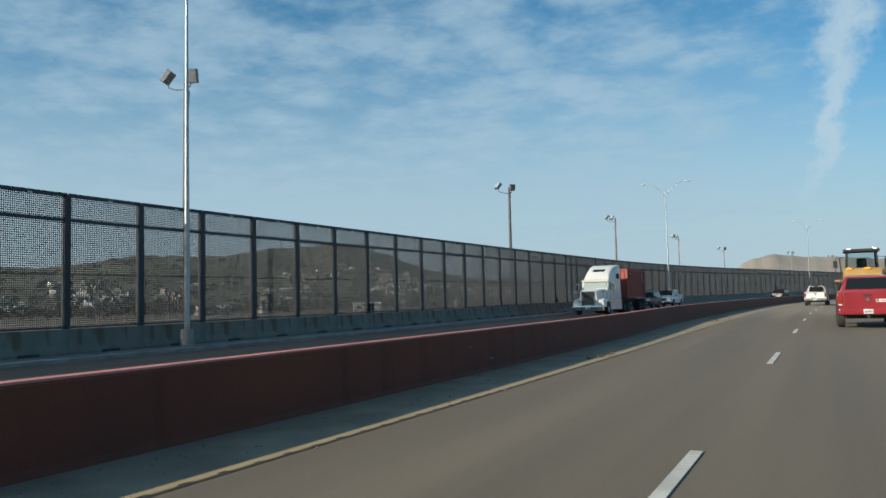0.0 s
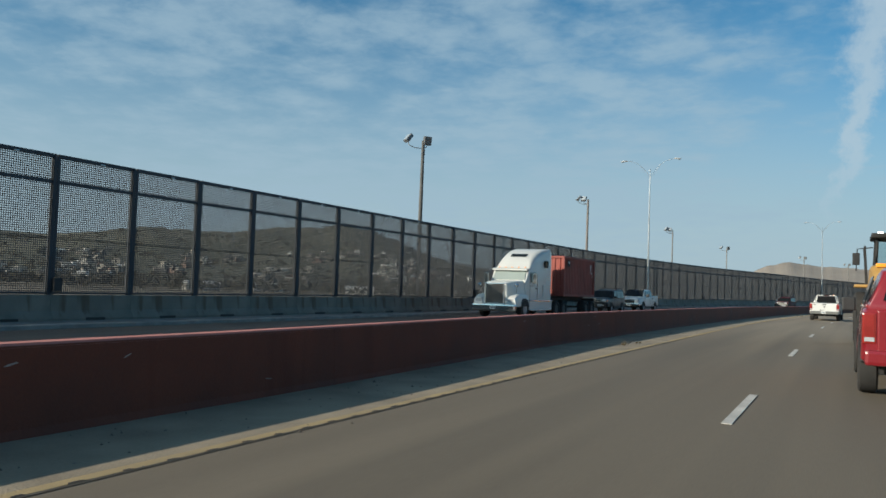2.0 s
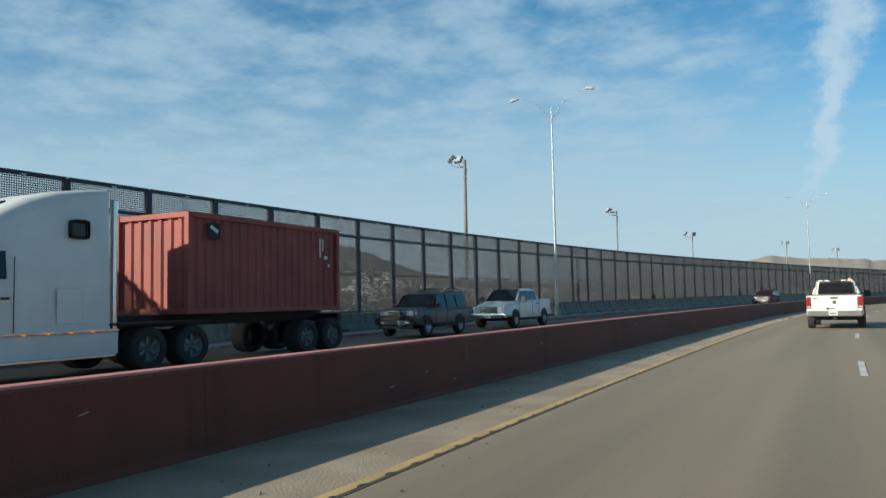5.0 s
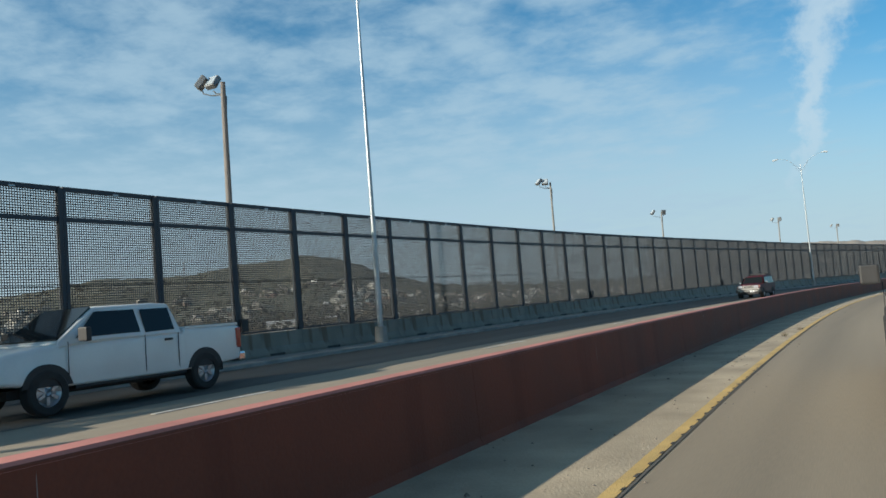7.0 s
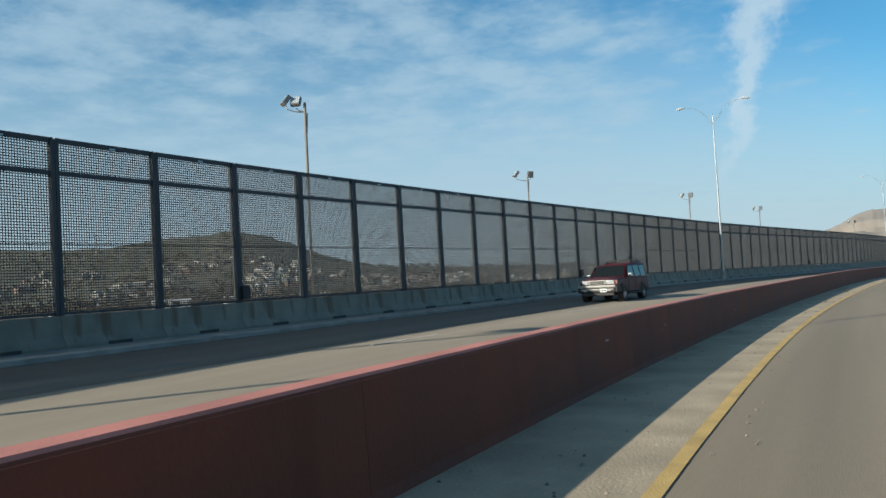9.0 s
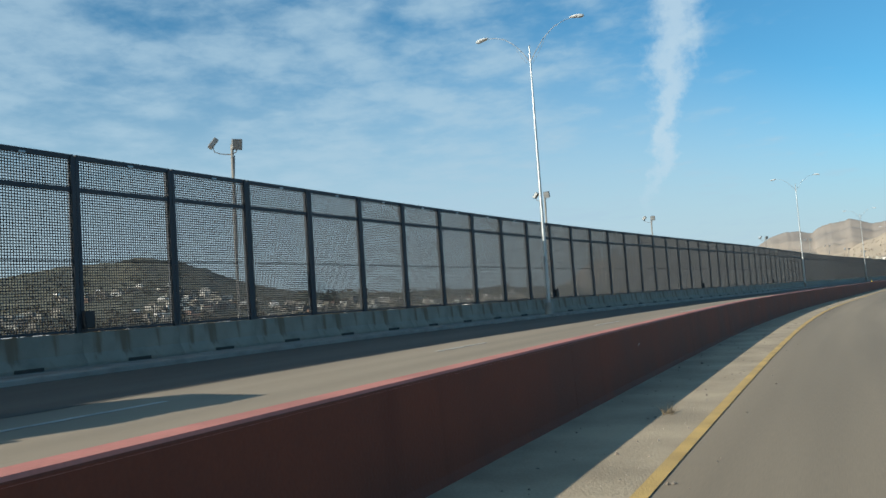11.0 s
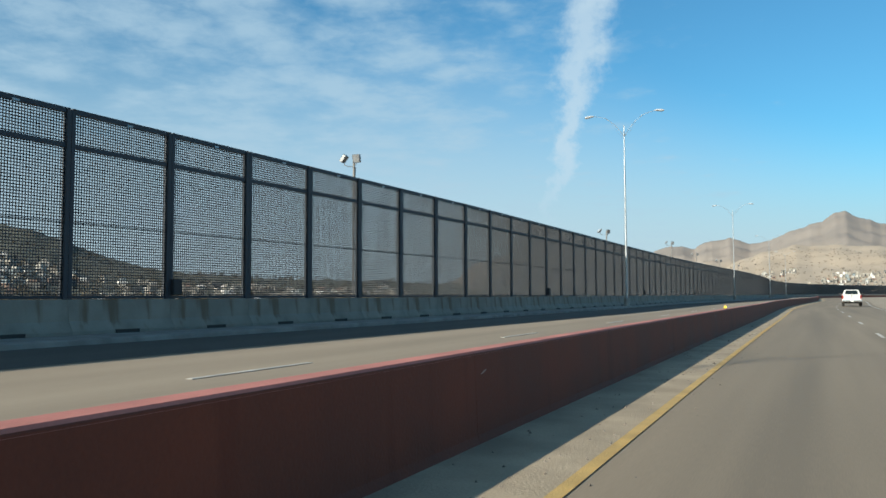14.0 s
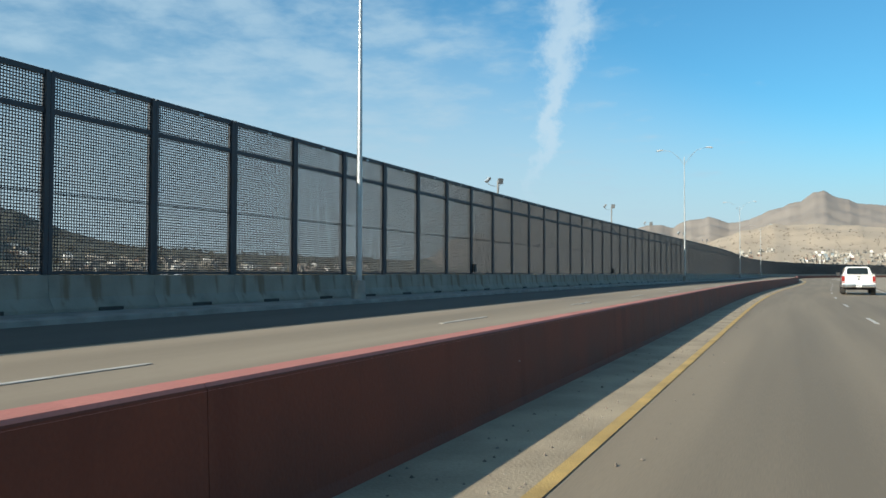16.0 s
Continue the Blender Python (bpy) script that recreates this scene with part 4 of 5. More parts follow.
V = dict(
    white=mat("white_car_paint", (0.64, 0.64, 0.62), 0.35, 0, 0.06, 1.2, 30, 0.0, coat=0.25),
    red=mat("red_car_paint", (0.235, 0.010, 0.017), 0.35, 0, 0.12, 1.2, 30, 0.0, coat=0.7),
    maroon=mat("maroon_car_paint", (0.066, 0.006, 0.009), 0.5, 0, 0.15, 1.2, 30, 0.0, coat=0.0, spec=0.3),
    dark=mat("dark_grey_paint", (0.035, 0.037, 0.04), 0.45, 0, 0.12, 1.2, 30, 0.0, coat=0.15),
    semi=mat("white_cab_paint", (0.62, 0.63, 0.61), 0.45, 0, 0.08, 0.8, 30, 0.0, coat=0.3),
    trim=mat("black_trim", (0.018, 0.018, 0.02), 0.6, 0, 0.3, 3, 60, 0.15),
    tyre=mat("tyre_rubber", (0.018, 0.018, 0.018), 0.9, 0, 0.3, 6, 80, 0.3, tint=(0.06, 0.055, 0.05)),
    rim=mat("wheel_metal", (0.42, 0.42, 0.43), 0.35, 0.8, 0.15, 4, 40, 0.1),
    chrome=mat("chrome", (0.62, 0.62, 0.62), 0.16, 1.0, 0.1, 2, 30, 0.0),
    glass=dark_glass(),
    # pale base colour stands in for the sky reflected in the windscreen
    sky_tone_glass=glass("cab_glass_sky_tone", (0.30, 0.35, 0.33), 0.08),
    bumper=mat("grey_bumper", (0.15, 0.155, 0.15), 0.5, 0.2, 0.15, 3, 40, 0.1),
    silver=mat("silver_plastic", (0.24, 0.24, 0.23), 0.5, 0.3, 0.15, 3, 40, 0.1),
    tail=mat("tail_light", (0.26, 0.020, 0.016), 0.2, 0, 0.15, 5, 40, 0.0, coat=0.6),
    amber=mat("amber_lens", (0.80, 0.30, 0.03), 0.25, 0, 0.1, 5, 40, 0.0, emit=0.35),
    amber_dull=mat("corner_lens", (0.55, 0.26, 0.20), 0.25, 0, 0.1, 5, 40, 0.0, coat=0.4),
    lamp=mat("head_lamp", (0.50, 0.52, 0.54), 0.15, 0.2, 0.1, 5, 40, 0.0, coat=0.6),
    plate=mat("number_plate", (0.66, 0.67, 0.66), 0.5, 0, 0.06, 5, 40, 0.0),
    ink=mat("plate_ink", (0.03, 0.04, 0.10), 0.6, 0, 0.1, 5, 40, 0.0),
    box_red=mat("container_red", (0.26, 0.06, 0.046), 0.65, 0, 0.22, 1.0, 18, 0.2, stain=0.3),
    frame=mat("chassis_black", (0.022, 0.021, 0.02), 0.75, 0.1, 0.3, 3, 40, 0.2),
    orange=mat("machine_yellow", (0.40, 0.235, 0.07), 0.5, 0, 0.15, 2, 30, 0.1),
    clear=None,
    logo=mat("door_emblem", (0.12, 0.12, 0.13), 0.5, 0, 0.1, 5, 40, 0.0),
    lit=mat("work_light", (0.95, 0.95, 0.9), 0.3, 0, 0.05, 5, 40, 0.0, emit=4.0),
)


def clear_glass():
    ma = bpy.data.materials.new("clear_glass")
    ma.use_nodes = True
    b = ma.node_tree.nodes["Principled BSDF"]
    b.inputs["Base Color"].default_value = (0.75, 0.82, 0.82, 1)
    b.inputs["Roughness"].default_value = 0.02
    b.inputs["Transmission Weight"].default_value = 1.0
    b.inputs["IOR"].default_value = 1.1
    return ma


V["clear"] = clear_glass()


def ring(y, w, z0, z1, wt=None, r=0.12, n=4):
    """Rounded section: half width w below, wt above, between z0 and z1."""
    wt = w if wt is None else wt
    r = min(r, (z1 - z0) * 0.45, wt * 0.9)
    pts = []
    for cx, cz, a0 in ((wt - r, z1 - r, 0), (-(wt - r), z1 - r, 90), (-(w - r * 0.5), z0 + r * 0.5, 180), (w - r * 0.5, z0 + r * 0.5, 270)):
        rr = r if a0 < 180 else r * 0.5
        for k in range(n + 1):
            a = radians(a0 + 90 * k / n)
            pts.append((cx + rr * math.cos(a), y, cz + rr * math.sin(a)))
    return pts


def loft(bm, rings):
    rr = [[bm.verts.new(p) for p in q] for q in rings]
    n = len(rr[0])
    for a, b in zip(rr, rr[1:]):
        for k in range(n):
            bm.faces.new((a[k], a[(k + 1) % n], b[(k + 1) % n], b[k]))
    bm.faces.new(rr[0])
    bm.faces.new(rr[-1][::-1])


def quadpane(bm, pts, thick=0.012):
    """A flat pane with thickness, from four corners."""
    p = [Vector(q) for q in pts]
    nrm = (p[1] - p[0]).cross(p[3] - p[0]).normalized() * thick
    a = [bm.verts.new(q) for q in p]
    b = [bm.verts.new(q + nrm) for q in p]
    bm.faces.new(a[::-1])
    bm.faces.new(b)
    for k in range(4):
        bm.faces.new((a[k], a[(k + 1) % 4], b[(k + 1) % 4], b[k]))


def wheel(parent, x, y, r, width, rim="rim"):
    def lathe(prof, n=22):
        bm = bmesh.new()
        rr = [[bm.verts.new((px, pr * math.cos(2 * math.pi * k / n), pr * math.sin(2 * math.pi * k / n))) for k in range(n)] for px, pr in prof]
        for a, b in zip(rr, rr[1:]):
            for k in range(n):
                bm.faces.new((a[k], a[(k + 1) % n], b[(k + 1) % n], b[k]))
        return bm
    sgn = 1 if x > 0 else -1
    h = width / 2
    w = new("wheel")
    w.parent = parent
    w.matrix_basis = Matrix.Translation((x, y, r)) @ (Matrix() if sgn > 0 else Matrix.Rotation(math.pi, 4, "Z"))
    bm = lathe([(-h, r * 0.62), (-h, r * 0.9), (-h * 0.8, r * 0.985), (-h * 0.3, r), (h * 0.3, r), (h * 0.8, r * 0.985), (h, r * 0.9), (h, r * 0.62), (h * 0.6, r * 0.6)])
    part("tyre", bm, V["tyre"], w, smooth=True)
    bm = lathe([(h * 0.55, r * 0.02), (h * 0.75, r * 0.12), (h * 0.6, r * 0.2), (h * 0.35, r * 0.48), (h * 0.7, r * 0.58), (h * 0.92, r * 0.64), (h * 0.85, r * 0.66)])
    for k in range(6):
        a = 2 * math.pi * k / 6
        box(bm, (0.03, r * 0.16, r * 0.34), Matrix.Translation((h * 0.62, -math.sin(a) * r * 0.36, math.cos(a) * r * 0.36)) @ Matrix.Rotation(a, 4, "X"), 0.006)
    part("rim", bm, V[rim], w)
    return w


def arch(parent, x, y, r, zc=0.40, zmin=0.47, material="trim"):
    """Wheel opening: a dark half disc with a rolled lip."""
    bm = bmesh.new()
    sgn = 1 if x > 0 else -1
    pts = [(y + r * math.cos(radians(a)), max(zmin, zc + r * math.sin(radians(a)))) for a in range(-4, 185, 11)]
    c0 = [bm.verts.new((x + sgn * 0.006, py, pz)) for py, pz in pts]
    c1 = [bm.verts.new((x - sgn * 0.25, py, pz)) for py, pz in pts]
    bm.faces.new(c0)
    bm.faces.new(c1[::-1])
    for k in range(len(pts)):
        j = (k + 1) % len(pts)
        bm.faces.new((c0[k], c0[j], c1[j], c1[k]))
    return part("wheel_arch", bm, V[material], parent)


def simple_part(parent, name, material, size, m, bevel=0.0, label="", seg=2):
    bm = bmesh.new()
    box(bm, size, m if isinstance(m, Matrix) else Matrix.Translation(m), bevel, seg)
    return part(name, bm, V[material], parent, label)


def plate(parent, x, y, z, face=-1, tilt=0.0):
    """Number plate: blank, with plain bars for its writing."""
    p = simple_part(parent, "number_plate", "plate", (0.31, 0.012, 0.16), (x, y, z), 0.004)
    for k in range(6):
        simple_part(p, "plate_bar", "ink", (0.028, 0.006, 0.07), (x - 0.105 + k * 0.042, y + face * 0.008, z - 0.005))
    return p


def pickup(m, paint, label, group="", crew=False, shell=False, rack=False, L=5.8):
    """Full-size pickup truck, front towards +y, origin on the ground below its middle."""
    e = thing("pickup_truck", m, label, "pickup truck", group)
    W = 0.99
    yr, yf = -L / 2, L / 2
    cab0 = yr + (2.05 if not crew else 1.70)        # back of the cab
    cab1 = yf - 1.35                                # foot of the windscreen
    # lower body: bed, doors, bonnet
    bm = bmesh.new()
    loft(bm, [ring(yr + 0.05, W - 0.05, 0.62, 1.28, W - 0.05, 0.05), ring(yr + 0.12, W, 0.55, 1.31, W - 0.02, 0.07), ring(yr + 1.0, W + 0.005, 0.50, 1.32, W - 0.02, 0.08), ring(cab0 - 0.02, W, 0.46, 1.32, W - 0.02, 0.08),
              ring(cab0, W, 0.46, 1.25, W - 0.03, 0.08), ring(cab1, W, 0.46, 1.22, W - 0.05, 0.12), ring(cab1 + 0.3, W, 0.5, 1.20, W - 0.09, 0.14), ring(yf - 0.45, W - 0.02, 0.55, 1.14, W - 0.14, 0.16), ring(yf - 0.12, W - 0.10, 0.60, 1.05, W - 0.22, 0.14), ring(yf, W - 0.2, 0.66, 0.96, W - 0.3, 0.1)])
    part("body", bm, V[paint], e, smooth=True)
    # bed opening
    bm = bmesh.new()
    box(bm, (1.62, cab0 - yr - 0.3, 0.01), Matrix.Translation((0, (cab0 + yr) / 2, 1.325)))
    part("bed_cover" if not rack else "bed_floor", bm, V["trim"], e, "black load-bed cover")
    for sx in (-1, 1):
        simple_part(e, "bed_rail", "trim" if rack else paint, (0.12, cab0 - yr - 0.15, 0.05), (sx * 0.88, (cab0 + yr) / 2, 1.335), 0.015)
    # cabin
    top = 1.89
    bm = bmesh.new()
    loft(bm, [ring(cab0 + 0.02, W - 0.05, 1.2, 1.30, W - 0.07, 0.04), ring(cab0 + 0.06, W - 0.05, 1.2, 1.55, W - 0.16, 0.1), ring(cab0 + 0.14, W - 0.05, 1.2, top - 0.02, W - 0.27, 0.12), ring(cab0 + 0.5, W - 0.05, 1.2, top, W - 0.26, 0.12), ring(cab1 - 0.85, W - 0.05, 1.2, top - 0.02, W - 0.27, 0.12), ring(cab1 - 0.45, W - 0.05, 1.18, 1.62, W - 0.19, 0.10), ring(cab1 + 0.08, W - 0.06, 1.15, 1.24, W - 0.1, 0.04)])
    cabin = part("cabin", bm, V[paint], e, smooth=True)
    # glass
    bm = bmesh.new()
    quadpane(bm, [(-0.66, cab0 + 0.045, 1.36), (0.66, cab0 + 0.045, 1.36), (0.60, cab0 + 0.115, 1.80), (-0.60, cab0 + 0.115, 1.80)], 0.03)
    part("rear_window", bm, V["glass"], cabin)
    bm = bmesh.new()
    quadpane(bm, [(0.80, cab1 + 0.02, 1.27), (-0.80, cab1 + 0.02, 1.27), (-0.66, cab1 - 0.80, 1.83), (0.66, cab1 - 0.80, 1.83)], 0.045)
    part("windscreen", bm, V["glass"], cabin)
    ends = [(cab0 + 0.22, cab1 - 0.25)] if not crew else [(cab0 + 0.2, cab0 + 0.95), (cab0 + 1.05, cab1 - 0.25)]
    for sx in (-1, 1):
        for a, b in ends:
            fwd = b > cab1 - 0.4
            q = [(sx * (0.910 - (z - 1.31) * 0.33), y, z) for y, z in ((a, 1.32), (b - 0.02, 1.30), (b - (0.52 if fwd else 0.02), 1.76), (a + 0.03, 1.77))]
            bm = bmesh.new()
            quadpane(bm, q if sx > 0 else q[::-1], 0.02)
            part("side_window", bm, V["glass"], cabin)
        # door edge line, handle, mirror
        for yy in (cab0 + 0.16, cab1 - 0.06) + ((cab0 + 1.0,) if crew else ()):
            simple_part(e, "door_gap", "trim", (0.012, 0.012, 0.70), (sx * 0.988, yy, 0.90))
        simple_part(e, "door_handle", "trim", (0.03, 0.20, 0.05), (sx * 1.0, cab0 + 0.42, 1.13), 0.01)
        mir = simple_part(e, "door_mirror", "trim", (0.24, 0.12, 0.26), (sx * 1.13, cab1 - 0.30, 1.36), 0.03)
        arch(e, sx * (W + 0.008), yr + 1.15, 0.49, 0.40, 0.50)
        arch(e, sx * W, yf - 1.0, 0.49, 0.40, 0.50)
        simple_part(e, "sill", "trim", (0.06, L - 3.2, 0.08), (sx * 0.93, 0.05, 0.44), 0.02)
        # rear lamps
        t = simple_part(e, "tail_light", "tail", (0.19, 0.16, 0.46), (sx * 0.896, yr + 0.112, 1.02), 0.035)
        simple_part(t, "reverse_lens", "lamp", (0.13, 0.012, 0.06), (sx * 0.895, yr + 0.033, 0.86), 0.004, "pale lens")
        hl = simple_part(e, "head_lamp", "lamp", (0.34, 0.14, 0.20), (sx * 0.66, yf - 0.10, 0.93), 0.04)
    for sx in (-1, 1):
        for y in (yr + 1.15, yf - 1.0):
            wheel(e, sx * 0.885, y, 0.40, 0.27)
    # tailgate
    tg = simple_part(e, "tailgate", paint, (1.58, 0.05, 0.60), (0, yr + 0.045, 0.98), 0.02)
    simple_part(tg, "handle", "trim", (0.26, 0.02, 0.06), (0, yr + 0.015, 1.20), 0.008, "black tailgate handle")
    simple_part(tg, "crease", paint, (1.40, 0.010, 0.02), (0, yr + 0.0185, 0.86), 0.004)
    # emblem as a plain shield and bars for lettering
    simple_part(tg, "emblem", "logo", (0.11, 0.012, 0.13), (0, yr + 0.014, 1.04), 0.03, "dark plain emblem")
    if rack:
        simple_part(tg, "emblem", "logo", (0.09, 0.01, 0.09), (-0.24, yr + 0.016, 0.79), 0.03, "round dark mark")
        for sx in (-1, 1):
            simple_part(e, "emblem", "logo", (0.008, 0.13, 0.14), (sx * 0.998, cab0 - 0.45, 1.14), 0.0, "dark plain emblem")
            simple_part(e, "lettering_bar", "logo", (0.006, 0.34, 0.045), (sx * 0.998, cab0 - 0.18, 1.17))
        simple_part(tg, "lettering_bar", "logo", (0.20, 0.008, 0.03), (-0.07, yr + 0.016, 0.79))
        simple_part(tg, "lettering_bar", "logo", (0.17, 0.008, 0.035), (-0.66, yr + 0.016, 1.18))
    # bumpers
    bp = simple_part(e, "rear_bumper", "bumper" if rack else paint if shell else "chrome", (1.92, 0.20, 0.22), (0, yr - 0.02, 0.60), 0.05)
    plate(e, -0.05 if rack else 0.0, yr - 0.128, 0.61)
    simple_part(e, "tow_hitch", "frame", (0.10, 0.24, 0.10), (0, yr - 0.02, 0.42), 0.01)
    simple_part(e, "front_bumper", "chrome" if not rack else "trim", (1.86, 0.18, 0.22), (0, yf + 0.02, 0.58), 0.05)
    gr = simple_part(e, "grille", "trim", (0.92, 0.06, 0.30), (0, yf - 0.01, 0.86), 0.02)
    for k in range(3):
        simple_part(gr, "grille_bar", "chrome", (0.9, 0.03, 0.025), (0, yf + 0.025, 0.77 + k * 0.09), 0.005)
    plate(e, 0, yf + 0.118, 0.58, 1)
    bm = bmesh.new()
    box(bm, (1.5, L - 0.8, 0.16), Matrix.Translation((0, 0, 0.42)))
    tube(bm, (-0.9, yr + 1.15, 0.40), (0.9, yr + 1.15, 0.40), 0.06)
    part("chassis", bm, V["frame"], e)
    if shell:
        st = simple_part(tg, "bumper_sticker", "plate", (0.46, 0.006, 0.10), (0.50, yr + 0.016, 1.00), 0.0, "white sticker with unreadable writing")
        simple_part(st, "sticker_mark", "frame", (0.07, 0.004, 0.07), (0.32, yr + 0.012, 1.00))
        simple_part(st, "sticker_bar", "box_red", (0.26, 0.004, 0.035), (0.54, yr + 0.012, 1.00))
        bm = bmesh.new()
        loft(bm, [ring(yr + 0.06, W - 0.07, 1.28, 1.36, W - 0.09, 0.03), ring(yr + 0.12, W - 0.07, 1.28, 1.60, W - 0.16, 0.1), ring(yr + 0.24, W - 0.07, 1.28, 1.88, W - 0.24, 0.14), ring(yr + 0.9, W - 0.07, 1.28, 1.94, W - 0.24, 0.14), ring(cab0 - 0.03, W - 0.07, 1.28, 1.93, W - 0.25, 0.14)])
        sh = part("bed_shell", bm, V[paint], e, "red camper shell over the bed", smooth=True)
        bm = bmesh.new()
        quadpane(bm, [(-0.72, yr + 0.07, 1.42), (0.72, yr + 0.07, 1.42), (0.62, yr + 0.195, 1.82), (-0.62, yr + 0.195, 1.82)], 0.03)
        part("shell_window", bm, V["glass"], sh)
        for sx in (-1, 1):
            q = [(sx * 0.935, yr + 0.35, 1.42), (sx * 0.935, cab0 - 0.2, 1.42), (sx * 0.825, cab0 - 0.25, 1.78), (sx * 0.825, yr + 0.40, 1.78)]
            bm = bmesh.new()
            quadpane(bm, q if sx > 0 else q[::-1], 0.015)
            part("shell_window", bm, V["glass"], sh)
    if rack:
        y0 = cab0 - 0.12
        bm = bmesh.new()
        path_tube(bm, [(-0.76, y0 - 0.05, 1.36), (-0.665, y0 + 0.015, 1.87), (-0.62, y0 + 0.02, 1.895), (0.62, y0 + 0.02, 1.895), (0.665, y0 + 0.015, 1.87), (0.76, y0 - 0.05, 1.36)], 0.03, 6)
        rk = part("headache_rack", bm, V["trim"], e, "black louvred rack behind the cab")
        for k in range(9):
            simple_part(rk, "louvre", "trim", (1.32 - k * 0.02, 0.05, 0.020), Matrix.Translation((0, y0, 1.40 + k * 0.055)) @ Matrix.Rotation(radians(28), 4, "X"), 0.004)
        simple_part(rk, "top_bar", "trim", (1.42, 0.07, 0.055), (0, y0 + 0.02, 1.90), 0.01)
        for k in (-0.54, -0.30, 0.30, 0.54):
            simple_part(rk, "reflective_patch", "white", (0.17, 0.012, 0.045), (k, y0 - 0.022, 1.90), 0.0)
        for sx in (-1, 1):
            for k in range(5):
                simple_part(rk, "reflective_patch", "white", (0.045, 0.012, 0.06), Matrix.Translation((sx * (0.745 - k * 0.018), y0 - 0.078 + k * 0.013, 1.43 + k * 0.10)) @ Matrix.Rotation(sx * 0.1, 4, "Y"))
        simple_part(rk, "beacon", "amber", (0.10, 0.08, 0.05), (0.52, y0 + 0.02, 1.955), 0.015, "lit amber beacon")
        simple_part(cabin, "high_brake_light", "tail", (0.30, 0.03, 0.06), (0, cab0 + 0.12, 1.865), 0.01, "red high brake light")
    return e


def suv(m, paint, label, L=4.6, H=1.78):
    e = thing("suv", m, label, "suv")
    W = 0.92
    yr, yf = -L / 2, L / 2
    bm = bmesh.new()
    loft(bm, [ring(yr, W - 0.08, 0.55, 1.0, W - 0.1, 0.1), ring(yr + 0.08, W, 0.45, 1.08, W - 0.03, 0.12), ring(yr + 1.2, W + 0.01, 0.40, 1.08, W - 0.03, 0.12), ring(0.6, W, 0.44, 1.12, W - 0.04, 0.12), ring(0.95, W, 0.46, 1.13, W - 0.07, 0.12), ring(yf - 0.30, W - 0.01, 0.50, 1.07, W - 0.09, 0.12), ring(yf - 0.05, W - 0.05, 0.55, 1.00, W - 0.11, 0.10)])
    part("body", bm, V[paint], e, smooth=True)
    bm = bmesh.new()
    loft(bm, [ring(yr + 0.06, W - 0.03, 1.0, 1.1, W - 0.06, 0.04), ring(yr + 0.11, W - 0.04, 1.0, 1.5, W - 0.12, 0.1), ring(yr + 0.20, W - 0.04, 1.0, H + 0.00, W - 0.18, 0.10), ring(-0.75, W - 0.04, 1.0, H + 0.01, W - 0.18, 0.10), ring(-0.50, W - 0.04, 1.0, H - 0.05, W - 0.19, 0.10), ring(0.30, W - 0.04, 1.0, H - 0.09, W - 0.20, 0.10), ring(0.66, W - 0.04, 1.0, 1.40, W - 0.13, 0.08), ring(0.98, W - 0.06, 0.98, 1.12, W - 0.1, 0.03)])
    cabin = part("cabin", bm, V[paint], e, smooth=True)
    bm = bmesh.new()
    quadpane(bm, [(0.77, 0.945, 1.145), (-0.77, 0.945, 1.145), (-0.64, 0.385, 1.61), (0.64, 0.385, 1.61)], 0.05)
    part("windscreen", bm, V["glass"], cabin)
    bm = bmesh.new()
    quadpane(bm, [(-0.66, yr + 0.10, 1.15), (0.66, yr + 0.10, 1.15), (0.58, yr + 0.24, 1.64), (-0.58, yr + 0.24, 1.64)], 0.04)
    part("rear_window", bm, V["glass"], cabin)
    for sx in (-1, 1):
        for a, b, f in ((yr + 0.42, yr + 1.15, 0), (yr + 1.25, yr + 2.05, 0), (yr + 2.15, 0.84, 1)):
            q = [(sx * (0.893 - (z - 1.12) * 0.235), y, z) for y, z in ((a, 1.13), (b, 1.11), (b - (0.42 if f else 0.0), 1.61), (a + 0.04, 1.63))]
            bm = bmesh.new()
            quadpane(bm, q if sx > 0 else q[::-1], 0.02)
            part("side_window", bm, V["glass"], cabin)
        simple_part(e, "door_mirror", "chrome" if paint == "maroon" else "trim", (0.20, 0.1, 0.15), (sx * 1.0, 0.72, 1.20), 0.03)
        for yy in (-0.2, 0.75):
            simple_part(e, "door_gap", "trim", (0.012, 0.012, 0.55), (sx * 0.925, yy, 0.80))
            simple_part(e, "door_handle", "trim", (0.03, 0.17, 0.04), (sx * 0.93, yy - 0.3, 0.98), 0.008)
        arch(e, sx * (W + 0.012), yr + 0.95, 0.47, 0.38, 0.42)
        arch(e, sx * (W + 0.006), yf - 0.85, 0.47, 0.38, 0.45)
        simple_part(e, "running_board", "trim", (0.14, L - 2.6, 0.06), (sx * 0.93, -0.05, 0.38), 0.02)
        hl = simple_part(e, "head_lamp", "lamp", (0.32, 0.16, 0.19), Matrix.Translation((sx * 0.58, yf - 0.07, 0.91)) @ Matrix.Rotation(sx * -0.22, 4, "Z"), 0.035)
        simple_part(hl, "corner_lens", "amber_dull", (0.12, 0.18, 0.17), Matrix.Translation((sx * 0.785, yf - 0.16, 0.91)) @ Matrix.Rotation(sx * -0.6, 4, "Z"), 0.03, "pinkish corner lens")
        simple_part(e, "fog_lamp", "lamp", (0.14, 0.04, 0.07), (sx * 0.55, yf + 0.085, 0.56), 0.015)
        simple_part(e, "bumper_end", "trim", (0.10, 0.55, 0.26), Matrix.Translation((sx * 0.88, yf - 0.20, 0.60)), 0.04)
